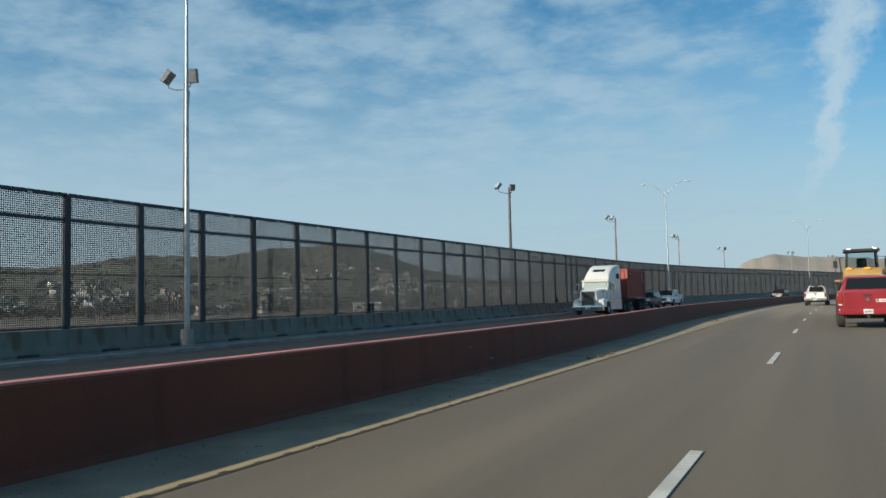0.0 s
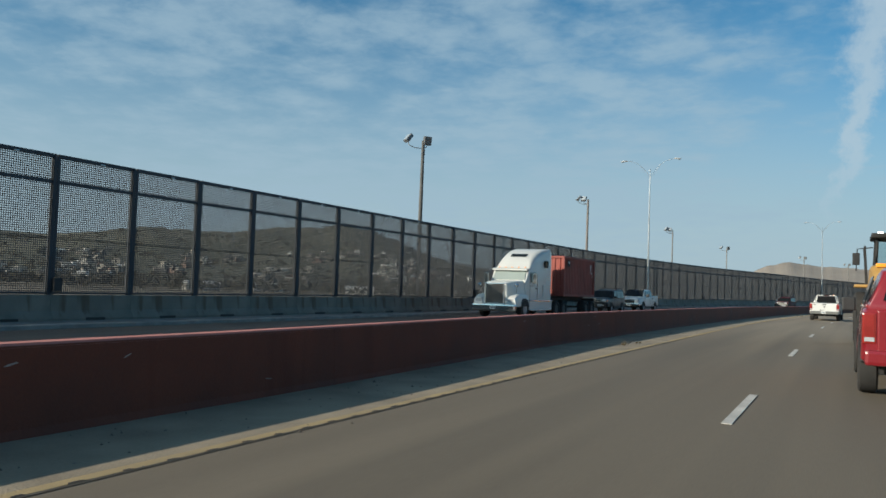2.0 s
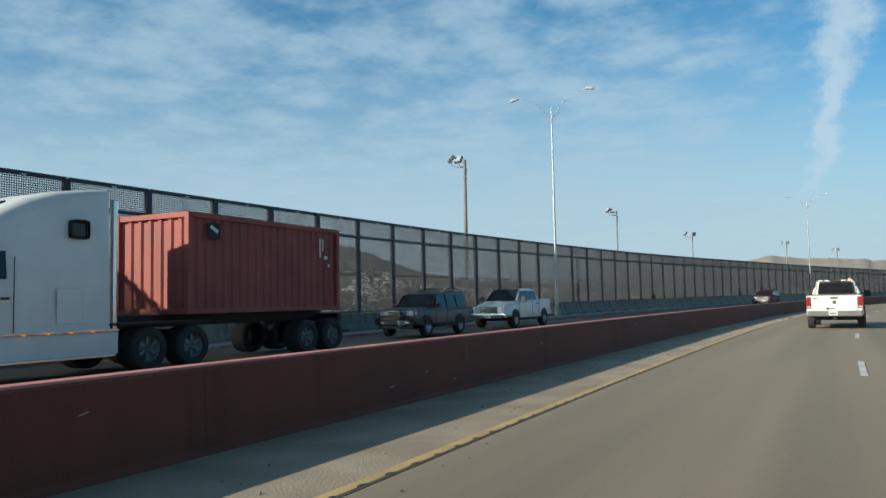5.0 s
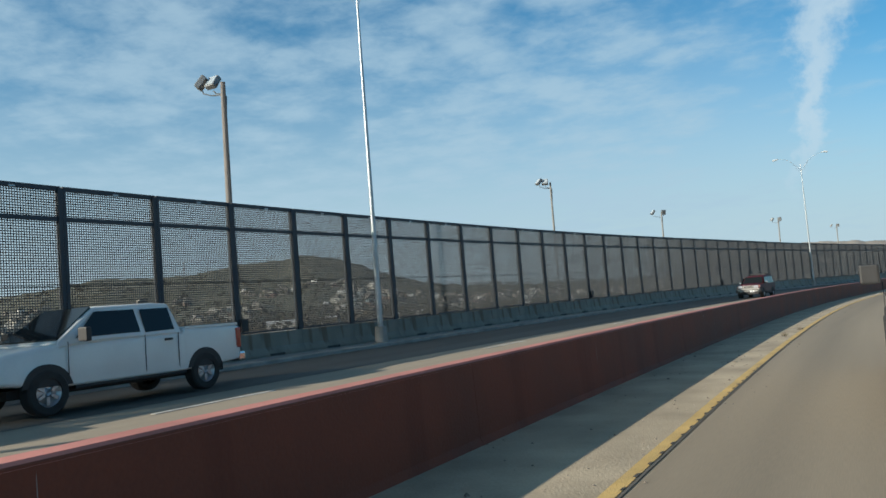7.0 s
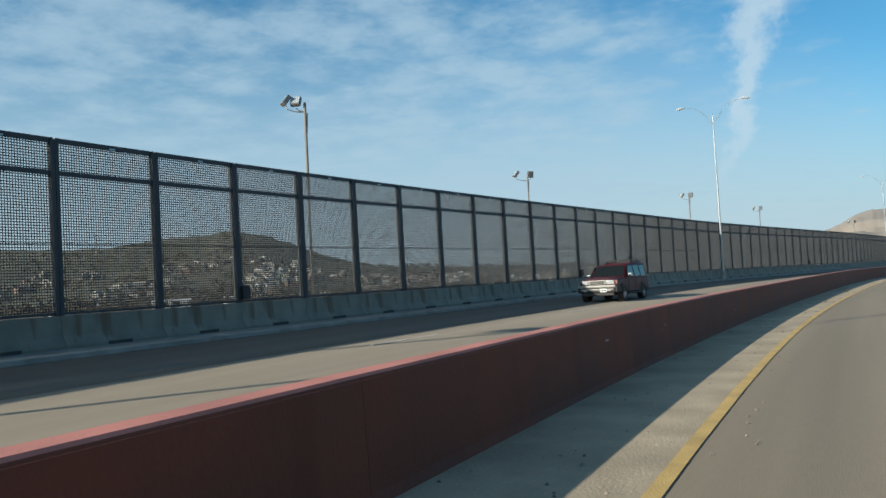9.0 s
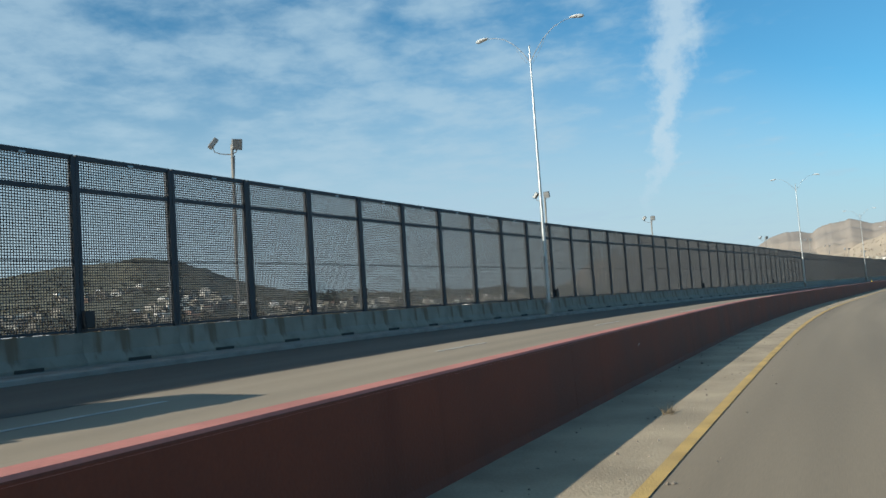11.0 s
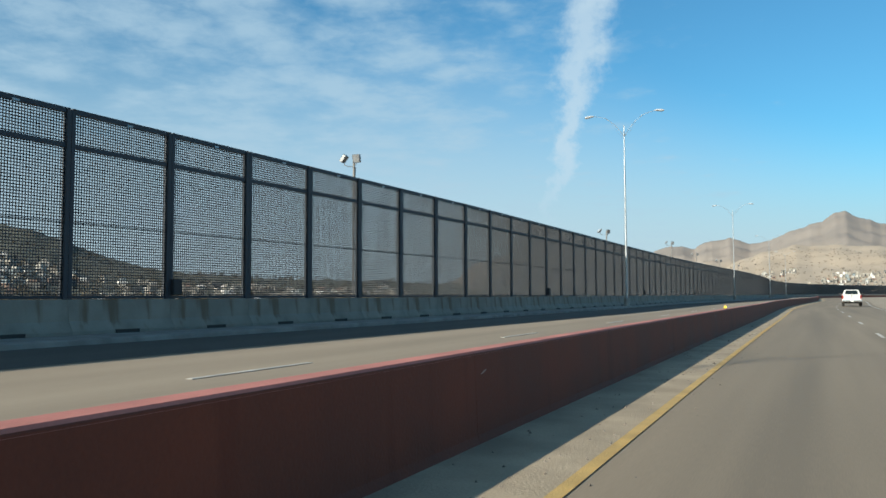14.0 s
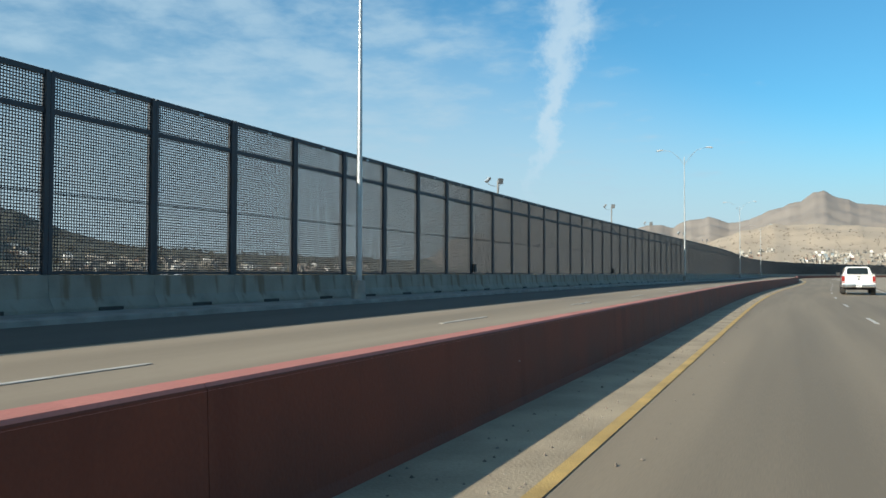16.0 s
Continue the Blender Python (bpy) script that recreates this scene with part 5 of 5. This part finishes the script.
        simple_part(e, "sill_cladding", "trim", (0.05, L - 2.7, 0.10), (sx * 0.915, -0.05, 0.50), 0.02, "dark plastic sill cladding")
        simple_part(e, "tail_light", "tail", (0.14, 0.10, 0.34), (sx * 0.80, yr + 0.06, 0.98), 0.03)
        bm = bmesh.new()
        path_tube(bm, [(sx * 0.60, yr + 0.34, H - 0.02), (sx * 0.60, yr + 0.42, H + 0.09), (sx * 0.60, -0.80, H + 0.11), (sx * 0.60, -0.55, H - 0.04)], 0.028, 6)
        part("roof_rail", bm, V["trim"], e)
    for sx in (-1, 1):
        for y in (yr + 0.95, yf - 0.85):
            wheel(e, sx * 0.835, y, 0.385, 0.26)
    bm = bmesh.new()
    for yy in (yr + 0.9, yr + 1.5):
        tube(bm, (-0.62, yy, H + 0.07), (0.62, yy, H + 0.07), 0.018, n=6)
    part("roof_bar", bm, V["trim"], e)
    bp = simple_part(e, "front_bumper", "trim", (1.66, 0.22, 0.34), (0, yf - 0.02, 0.62), 0.06)
    simple_part(bp, "air_slot", "trim", (0.86, 0.03, 0.06), (0, yf + 0.085, 0.70), 0.01)
    if paint == "maroon":
        simple_part(bp, "bumper_bar", "silver", (1.70, 0.08, 0.11), (0, yf + 0.075, 0.735), 0.03, "silver bumper bar")
        simple_part(bp, "lower_bar", "silver", (1.50, 0.05, 0.06), (0, yf + 0.085, 0.60), 0.02, "silver bumper bar")
        bm = bmesh.new()
        for xx in (-0.55, -0.33, -0.11, 0.11, 0.33, 0.55):
            tube(bm, (xx, -0.62, H - 0.02), (xx, -0.78, H + 0.12), 0.016, n=5)
        tube(bm, (-0.60, -0.78, H + 0.12), (0.60, -0.78, H + 0.12), 0.02, n=6)
        tube(bm, (-0.60, -0.70, H + 0.05), (0.60, -0.70, H + 0.05), 0.014, n=6)
        part("rack_basket", bm, V["trim"], e)
    simple_part(e, "lower_apron", "trim", (1.50, 0.16, 0.16), (0, yf - 0.05, 0.40), 0.04)
    bm = bmesh.new()
    loft(bm, [ring(yf - 0.16, 0.62, 0.9, 1.055, 0.56, 0.05), ring(yf - 0.55, 0.66, 0.9, 1.125, 0.60, 0.05), ring(0.94, 0.68, 0.9, 1.165, 0.62, 0.05)])
    part("bonnet", bm, V[paint], e, smooth=True)
    simple_part(e, "rear_bumper", "trim", (1.70, 0.16, 0.20), (0, yr - 0.02, 0.55), 0.05)
    gr = simple_part(e, "grille", "silver", (0.84, 0.10, 0.21), (0, yf - 0.02, 0.91), 0.03)
    for k in range(3):
        simple_part(gr, "grille_slot", "trim", (0.66, 0.014, 0.036), (0, yf + 0.032, 0.86 + k * 0.052), 0.004)
    plate(e, -0.30, yf + 0.105, 0.56, 1)
    bm = bmesh.new()
    box(bm, (1.3, L - 0.8, 0.14), Matrix.Translation((0, 0, 0.38)))
    part("chassis", bm, V["frame"], e)
    return e


def semi_truck(m):
    e = thing("semi_truck", m, "white sleeper-cab semi truck hauling a red shipping container", "truck")
    # origin below the front axle; front towards +y
    W = 1.05
    bm = bmesh.new()     # bonnet
    loft(bm, [ring(1.15, 0.66, 0.75, 1.93, 0.60, 0.12), ring(1.06, 0.74, 0.72, 2.00, 0.66, 0.14), ring(0.5, 0.86, 0.72, 2.06, 0.76, 0.16), ring(-0.55, 1.02, 0.72, 2.14, 0.94, 0.14)])
    part("bonnet", bm, V["semi"], e, smooth=True)
    for sx in (-1, 1):
        bm = bmesh.new()
        loft(bm, [ring(1.22, 0.26, 0.70, 1.10, 0.22, 0.06), ring(0.95, 0.30, 0.64, 1.26, 0.24, 0.1), ring(0.45, 0.30, 0.66, 1.36, 0.22, 0.12), ring(-0.1, 0.29, 0.66, 1.36, 0.20, 0.12), ring(-0.62, 0.26, 0.66, 1.34, 0.20, 0.1)])
        f = part("fender", bm, V["semi"], e, smooth=True)
        f.matrix_basis = Matrix.Translation((sx * 0.92, 0, 0))
        arch(e, sx * 1.215, 0, 0.60, 0.52, 0.66)
        simple_part(e, "head_lamp", "lamp", (0.34, 0.10, 0.20), (sx * 0.90, 1.18, 0.98), 0.03)
        simple_part(e, "marker_lens", "amber", (0.10, 0.08, 0.16), (sx * 1.10, 1.12, 0.98), 0.02, "amber turn lens")
    gr = simple_part(e, "grille", "chrome", (1.08, 0.10, 1.20), (0, 1.17, 1.36), 0.06)
    for k in range(16):
        simple_part(gr, "grille_slat", "trim", (0.94, 0.02, 0.022), (0, 1.222, 0.84 + k * 0.067), 0.003)
    bp = simple_part(e, "front_bumper", "chrome", (2.46, 0.28, 0.40), (0, 1.30, 0.57), 0.09)
    plate(e, 0, 1.44, 0.58, 1)
    # cab and sleeper
    bm = bmesh.new()
    loft(bm, [ring(-0.50, W, 0.95, 2.10, W - 0.06, 0.06), ring(-0.62, W + 0.05, 0.9, 2.25, W - 0.02, 0.08), ring(-0.95, W + 0.08, 0.9, 2.80, W - 0.02, 0.10), ring(-1.15, W + 0.10, 0.9, 2.92, W - 0.02, 0.14), ring(-1.45, W + 0.12, 0.9, 3.28, W - 0.06, 0.24), ring(-1.8, W + 0.12, 0.9, 3.56, W - 0.06, 0.30), ring(-2.3, W + 0.13, 0.9, 3.83, W - 0.04, 0.32), ring(-2.9, W + 0.13, 0.9, 4.02, W - 0.01, 0.28), ring(-3.5, W + 0.13, 0.9, 4.12, W + 0.02, 0.20), ring(-3.97, W + 0.13, 0.9, 4.17, W + 0.05, 0.12)])
    cab = part("cab", bm, V["semi"], e, smooth=True)
    bm = bmesh.new()
    quadpane(bm, [(0.92, -0.565, 2.16), (-0.92, -0.565, 2.16), (-0.88, -0.90, 2.72), (0.88, -0.90, 2.72)], 0.05)
    part("windscreen", bm, V["sky_tone_glass"], cab, "windscreen with a pale sky reflection put into its colour")
    simple_part(cab, "sun_visor", "semi", (2.06, 0.30, 0.09), Matrix.Translation((0, -0.80, 2.80)) @ Matrix.Rotation(radians(-14), 4, "X"), 0.015)
    bm = bmesh.new()
    quadpane(bm, [(0.46, -1.82, 3.575), (-0.46, -1.82, 3.575), (-0.46, -2.14, 3.748), (0.46, -2.14, 3.748)], 0.03)
    part("roof_window", bm, V["glass"], cab)
    for k in (-0.75, -0.38, 0, 0.38, 0.75):
        simple_part(cab, "roof_marker", "amber", (0.10, 0.05, 0.045), (k, -1.02, 2.92), 0.01, "small amber roof marker")
    for sx in (-1, 1):
        q = [(sx * 1.125, -1.72, 2.10), (sx * 1.125, -0.98, 2.06), (sx * 1.07, -1.05, 2.62), (sx * 1.07, -1.72, 2.66)]
        bm = bmesh.new()
        quadpane(bm, q if sx > 0 else q[::-1], 0.03)
        part("side_window", bm, V["glass"], cab)
        simple_part(cab, "sleeper_window", "glass", (0.03, 0.42, 0.42), (sx * 1.125, -3.25, 3.20), 0.08)
        for yy in (-0.75, -1.85):
            simple_part(cab, "door_gap", "trim", (0.012, 0.016, 1.6), (sx * 1.17, yy, 1.75))
        simple_part(cab, "door_handle", "trim", (0.04, 0.16, 0.05), (sx * 1.17, -1.68, 1.72), 0.01)
        simple_part(cab, "locker_door", "semi", (0.02, 0.55, 0.75), (sx * 1.178, -3.0, 1.55), 0.01)
        bm = bmesh.new()
        path_tube(bm, [(sx * 1.1, -0.85, 2.62), (sx * 1.42, -0.80, 2.60), (sx * 1.42, -0.80, 1.85), (sx * 1.12, -0.85, 1.85)], 0.02, 6)
        mr = part("mirror_bracket", bm, V["chrome"], e)
        simple_part(mr, "mirror", "chrome", (0.24, 0.06, 0.62), (sx * 1.42, -0.82, 2.25), 0.03)
        bm = bmesh.new()
        bmesh.ops.create_uvsphere(bm, u_segments=12, v_segments=8, radius=0.11, matrix=Matrix.Translation((sx * 1.05, 0.85, 1.85)))
        tube(bm, (sx * 1.05, 0.85, 1.85), (sx * 0.95, 0.6, 1.30), 0.015, n=6)
        part("fender_mirror", bm, V["chrome"], e)
        simple_part(e, "side_skirt", "semi", (0.10, 3.45, 0.50), (sx * 1.13, -2.45, 0.72), 0.02)
        simple_part(e, "lower_step", "chrome", (0.10, 3.3, 0.06), (sx * 1.16, -2.45, 0.44), 0.01)
        sk = simple_part(e, "step", "chrome", (0.20, 3.4, 0.06), (sx * 1.13, -2.45, 1.00), 0.01)
        for k in range(5):
            simple_part(sk, "marker", "amber", (0.02, 0.06, 0.04), (sx * 1.25, -3.5 + k * 0.5, 0.98), 0.0, "small amber marker")
        wheel(e, sx * 1.09, 0, 0.52, 0.30)
        for y in (-5.0, -6.3, -10.7, -11.95):
            wheel(e, sx * 0.96, y, 0.52, 0.52, "bumper")
    bm = bmesh.new()
    box(bm, (0.9, 7.6, 0.30), Matrix.Translation((0, -3.2, 0.75)))
    box(bm, (1.9, 1.2, 0.5), Matrix.Translation((0, -2.4, 0.62)), 0.05)
    box(bm, (0.8, 7.6, 0.30), Matrix.Translation((0, -8.6, 1.14)))
    box(bm, (2.4, 0.16, 0.26), Matrix.Translation((0, -12.3, 1.05)))
    box(bm, (2.4, 0.10, 0.12), Matrix.Translation((0, -12.3, 0.55)))
    for sx in (-1, 1):
        box(bm, (0.08, 0.08, 0.5), Matrix.Translation((sx * 0.7, -12.3, 0.8)))
        box(bm, (0.6, 2.9, 0.05), Matrix.Translation((sx * 0.92, -5.4, 1.12)), 0.01)
    part("chassis", bm, V["frame"], e)
    bm = bmesh.new()
    tube(bm, (-1.0, -4.2, 1.0), (-1.0, -4.2, 3.95), 0.075)
    tube(bm, (1.0, -4.2, 1.0), (1.0, -4.2, 3.95), 0.075)
    part("exhaust_stack", bm, V["chrome"], e)
    # container: corrugated walls inside a frame
    box_e = part("shipping_container", container_mesh(), None, e, "dull red corrugated shipping container")
    for sx in (-1, 1):
        for y in (-6.18, -12.22):
            simple_part(box_e, "corner_post", "box_red", (0.14, 0.14, 2.59), (sx * 1.15, y, 1.30 + 1.295), 0.01)
        em = simple_part(box_e, "emblem", "frame", (0.012, 0.44, 0.42), (sx * 1.222, -6.95, 3.45), 0.0, "dark square with a plain pale mark")
        simple_part(em, "emblem_mark", "plate", (0.006, 0.28, 0.09), Matrix.Translation((sx * 1.229, -6.95, 3.50)) @ Matrix.Rotation(0.5, 4, "X"))
        for k, (bw, bh, bz) in enumerate(((0.05, 0.75, 3.25), (0.05, 0.5, 3.35), (0.16, 0.12, 2.95), (0.10, 0.10, 2.70))):
            simple_part(box_e, "lettering_bar", "plate", (0.006, bw, bh * 0.8), (sx * 1.222, -11.3 - k * 0.14, bz))
        for z in (1.37, 3.83):
            simple_part(box_e, "side_rail", "box_red", (0.10, 6.0, 0.14), (sx * 1.17, -9.2, z), 0.01)
    for y in (-6.18, -12.22):
        for z in (1.37, 3.83):
            simple_part(box_e, "end_rail", "box_red", (2.3, 0.10, 0.14), (0, y, z), 0.01)
    return e


def container_mesh():
    bm = bmesh.new()
    def wavy(a, b, n, depth):
        a, b = Vector(a), Vector(b)
        d = (b - a) / n
        nr = Vector((d.y, -d.x, 0)).normalized() * depth
        out = []
        for k in range(n):
            out += [a + d * k, a + d * (k + 0.3), a + d * (k + 0.45) + nr, a + d * (k + 0.85) + nr]
        return out
    pts = wavy((1.16, -6.18, 0), (-1.16, -6.18, 0), 7, -0.05) + wavy((-1.16, -6.18, 0), (-1.16, -12.22, 0), 20, -0.04) + wavy((-1.16, -12.22, 0), (1.16, -12.22, 0), 7, -0.04) + wavy((1.16, -12.22, 0), (1.16, -6.18, 0), 20, -0.04)
    lo = [bm.verts.new((p.x, p.y, 1.34)) for p in pts]
    hi = [bm.verts.new((p.x, p.y, 3.87)) for p in pts]
    for k in range(len(pts)):
        j = (k + 1) % len(pts)
        bm.faces.new((lo[k], lo[j], hi[j], hi[k]))
    bm.faces.new(hi)
    bm.faces.new(lo[::-1])
    return mesh_of("shipping_container", bm, V["box_red"])


def wheel_loader(m):
    e = thing("wheel_loader", m, "yellow wheel loader with a glazed cab and lit work lights", "construction vehicle")
    bm = bmesh.new()
    loft(bm, [ring(-3.2, 0.95, 0.9, 2.0, 0.85, 0.15), ring(-2.9, 1.05, 0.85, 2.24, 0.92, 0.15), ring(-0.9, 1.05, 0.85, 2.32, 0.92, 0.15)])
    part("engine_hood", bm, V["orange"], e, smooth=True)
    simple_part(e, "rear_grille", "trim", (1.3, 0.05, 0.7), (0, -3.2, 1.45), 0.03)
    simple_part(e, "counterweight", "frame", (2.3, 0.5, 0.55), (0, -3.05, 0.95), 0.08)
    bm = bmesh.new()
    for sx in (-1, 1):
        for y, t in ((-0.85, -0.75), (0.75, 0.55)):
            tube(bm, (sx * 0.78, y, 1.6), (sx * 0.70, t, 3.1), 0.05, n=6)
    box(bm, (1.7, 1.8, 0.9), Matrix.Translation((0, -0.05, 1.55)), 0.08)
    cab = part("cab_frame", bm, V["frame"], e)
    bm = bmesh.new()
    quadpane(bm, [(-0.74, -0.83, 2.05), (0.74, -0.83, 2.05), (0.68, -0.75, 3.05), (-0.68, -0.75, 3.05)], 0.02)
    part("cab_window", bm, V["clear"], cab)
    for sx in (-1, 1):
        q = [(sx * 0.76, -0.78, 2.05), (sx * 0.76, 0.68, 2.05), (sx * 0.70, 0.54, 3.05), (sx * 0.70, -0.72, 3.05)]
        bm = bmesh.new()
        quadpane(bm, q if sx > 0 else q[::-1], 0.02)
        part("cab_window", bm, V["clear"], cab)
        simple_part(cab, "work_light", "lit", (0.16, 0.08, 0.12), (sx * 0.62, -0.98, 3.20), 0.02, "lit work light")
        simple_part(e, "tail_light", "amber", (0.26, 0.05, 0.10), (sx * 0.42 - 0.25, -3.02, 2.24), 0.02, "lit amber lamp")
        bm = bmesh.new()
        path_tube(bm, [(sx * 0.8, 0.5, 2.9), (sx * 1.25, 0.45, 2.85), (sx * 1.28, 0.45, 2.2)], 0.02, 6)
        mb = part("mirror_bracket", bm, V["frame"], e)
        simple_part(mb, "mirror", "trim", (0.22, 0.06, 0.36), (sx * 1.28, 0.43, 2.55), 0.02)
        simple_part(e, "fender", "orange", (0.62, 1.5, 0.08), (sx * 1.05, -1.75, 1.70), 0.03)
        for y in (-1.75, 1.75):
            wheel(e, sx * 1.05, y, 0.78, 0.6, "rim")
    bm = bmesh.new()
    quadpane(bm, [(0.72, 0.72, 2.05), (-0.72, 0.72, 2.05), (-0.66, 0.54, 3.05), (0.66, 0.54, 3.05)], 0.02)
    part("cab_window", bm, V["clear"], cab)
    simple_part(cab, "driver_seat", "trim", (0.50, 0.18, 0.75), (0, -0.25, 2.42), 0.08, "black seat back")
    for sx in (-1, 1):
        bm = bmesh.new()
        path_tube(bm, [(sx * 1.02, -2.8, 1.75), (sx * 1.08, -2.75, 2.75), (sx * 1.08, -1.3, 2.75), (sx * 1.02, -1.25, 1.75)], 0.025, 6)
        part("handrail", bm, V["frame"], e)
    simple_part(cab, "cab_roof", "frame", (1.75, 1.95, 0.14), (0, -0.08, 3.16), 0.05)
    simple_part(e, "front_frame", "orange", (1.1, 2.2, 0.8), (0, 1.7, 1.15), 0.1)
    bm = bmesh.new()
    for sx in (-1, 1):
        path_tube(bm, [(sx * 0.5, 1.3, 1.7), (sx * 0.5, 2.4, 1.3), (sx * 0.5, 3.2, 0.7)], 0.13, 6)
    part("lift_arm", bm, V["orange"], e)
    bm = bmesh.new()
    loft(bm, [[(x, y, z) for y, z in ((3.2, 0.25), (3.9, 0.15), (4.2, 0.2), (3.6, 0.4), (3.4, 0.9), (3.9, 1.3), (3.6, 1.35), (3.15, 0.9))] for x in (-1.3, -0.4, 0.4, 1.3)])
    part("bucket", bm, V["frame"], e)
    return e


pickup(spot(86.9, 2.9, 0, 0), "white", "white work pickup truck with a black louvred rack behind the cab", rack=True)
pickup(spot(32.2 + 2.9, 6.02, 0, 0), "red", "red pickup truck with a matching camper shell over its bed", shell=True)
wheel_loader(spot(48.5, 6.45, 0) @ Matrix.Diagonal((1, 1, 1.12, 1)))
semi_truck(spot(57.7, -11.3, base_z(58) * 0.55 - 0.03, 180) @ Matrix.Diagonal((1, 1, 0.925, 1)))
pickup(spot(86.9, -11.8, base_z(87) * 0.65 - 0.04, 180), "white", "white crew-cab pickup truck with a dark grille", crew=True)
suv(spot(78.4, -12.0, base_z(81) * 0.65 - 0.05, 180), "dark", "dark grey suv in the far carriageway")
suv(spot(142.1, -9.75, base_z(141) * 0.42 - 0.02, 180), "maroon", "dark maroon suv with a roof rack and a silver bumper bar")
pickup(spot(294.0 + 2.9, 5.2, 0, 0), "white", "white pickup truck with a plain tailgate and chrome bumper", crew=True)


# ---- small things ----
def junction_box(i):
    sa = float(np.interp((i + POST_PHASE) * PANEL, _arc, SG))
    e = thing("junction_box", spot(sa, fence_lat(sa) + 0.10, base_z(sa) + BAR_H + 0.10), "small dark junction box fixed to a fence post", "electrical box", "junction boxes on the fence")
    bm = bmesh.new()
    box(bm, (0.12, 0.30, 0.42), Matrix.Translation((0.05, 0.16, 0.21)), 0.012)
    b = part("case", bm, M["box_dark"], e)
    bm = bmesh.new()
    box(bm, (0.012, 0.26, 0.36), Matrix.Translation((0.118, 0.16, 0.21)), 0.004)
    part("lid", bm, M["box_dark"], b)


for i in (-4, 6, 16, 26, 36, 45, 55, 65, 75, 85, 95):
    junction_box(i)


def reflector(s):
    e = thing("reflector", spot(s, wall_lat(s) - 0.14, wall_top(s) + 0.004), "square yellow reflector on top of the red wall", "reflector", "wall reflectors")
    bm = bmesh.new()
    box(bm, (0.10, 0.10, 0.03), Matrix.Translation((0, 0, 0.015)), 0.006)
    part("foot", bm, M["box_dark"], e)
    bm = bmesh.new()
    box(bm, (0.10, 0.02, 0.10), Matrix.Translation((0, 0, 0.075)), 0.006)
    part("plate", bm, M["reflector"], e)


reflector(REFLECT_AT)


def shoulder_debris():
    rnd = random.Random(5)
    vs, fs = [], []
    for _ in range(2600):
        s = rnd.uniform(0, 300)
        la = wall_lat(s) + (0.12 - wall_lat(s) - 0.2) * rnd.random() ** 0.7
        if rnd.random() < 0.12:
            la = rnd.uniform(0.1, 0.5)
        r = rnd.uniform(0.006, 0.02) * (2.0 if rnd.random() < 0.05 else 1)
        c = at(s, la, 0.006 + r * 0.3)
        b0 = len(vs)
        for k in range(4):
            a = 1.5708 * k + rnd.uniform(-0.4, 0.4)
            q = r * rnd.uniform(0.7, 1.4)
            vs.append((c.x + math.cos(a) * q, c.y + math.sin(a) * q, c.z - r * 0.4))
        vs.append((c.x, c.y, c.z + r * rnd.uniform(0.4, 0.9)))
        fs.extend([(b0 + k, b0 + (k + 1) % 4, b0 + 4) for k in range(4)])
    me = bpy.data.meshes.new("gravel")
    me.from_pydata(vs, [], fs)
    me.materials.append(M["debris"])
    tagged(new("gravel", me), "loose gravel and grit along the shoulder", "gravel", kind="stuff")


shoulder_debris()


def tuft(s, la, h):
    rnd = random.Random(int(s * 10))
    vs, fs = [], []
    for _ in range(34):
        a, l, sp = rnd.uniform(0, 6.283), h * rnd.uniform(0.6, 1.9), rnd.uniform(0.1, 0.8)
        x, y = rnd.uniform(-0.06, 0.06), rnd.uniform(-0.10, 0.10)
        tx, ty = x + math.cos(a) * l * sp, y + math.sin(a) * l * sp
        b0 = len(vs)
        vs.extend([(x - 0.004, y, 0), (x + 0.004, y, 0), (tx, ty, l * (0.75 - 0.55 * sp))])
        fs.append((b0, b0 + 1, b0 + 2))
    me = bpy.data.meshes.new("dry_grass_tuft")
    me.from_pydata(vs, [], fs)
    me.materials.append(M["dead_grass"])
    ob = new("dry_grass_tuft", me)
    ob.matrix_basis = spot(s, la, 0.006)
    tagged(ob, "dry brown grass tuft at the foot of the red wall", "grass tuft", "shoulder tufts")


for s, la, h in ((16.8, -0.06, 0.10), (17.3, 0.05, 0.12), (18.1, 0.12, 0.09), (40.6, -0.5, 0.16), (41.3, -0.62, 0.13), (41.9, -0.4, 0.12), (97.2, -0.25, 0.14), (99.6, -0.1, 0.12), (137.5, -0.45, 0.10), (147.4, -0.5, 0.14)):
    tuft(s, la, h)
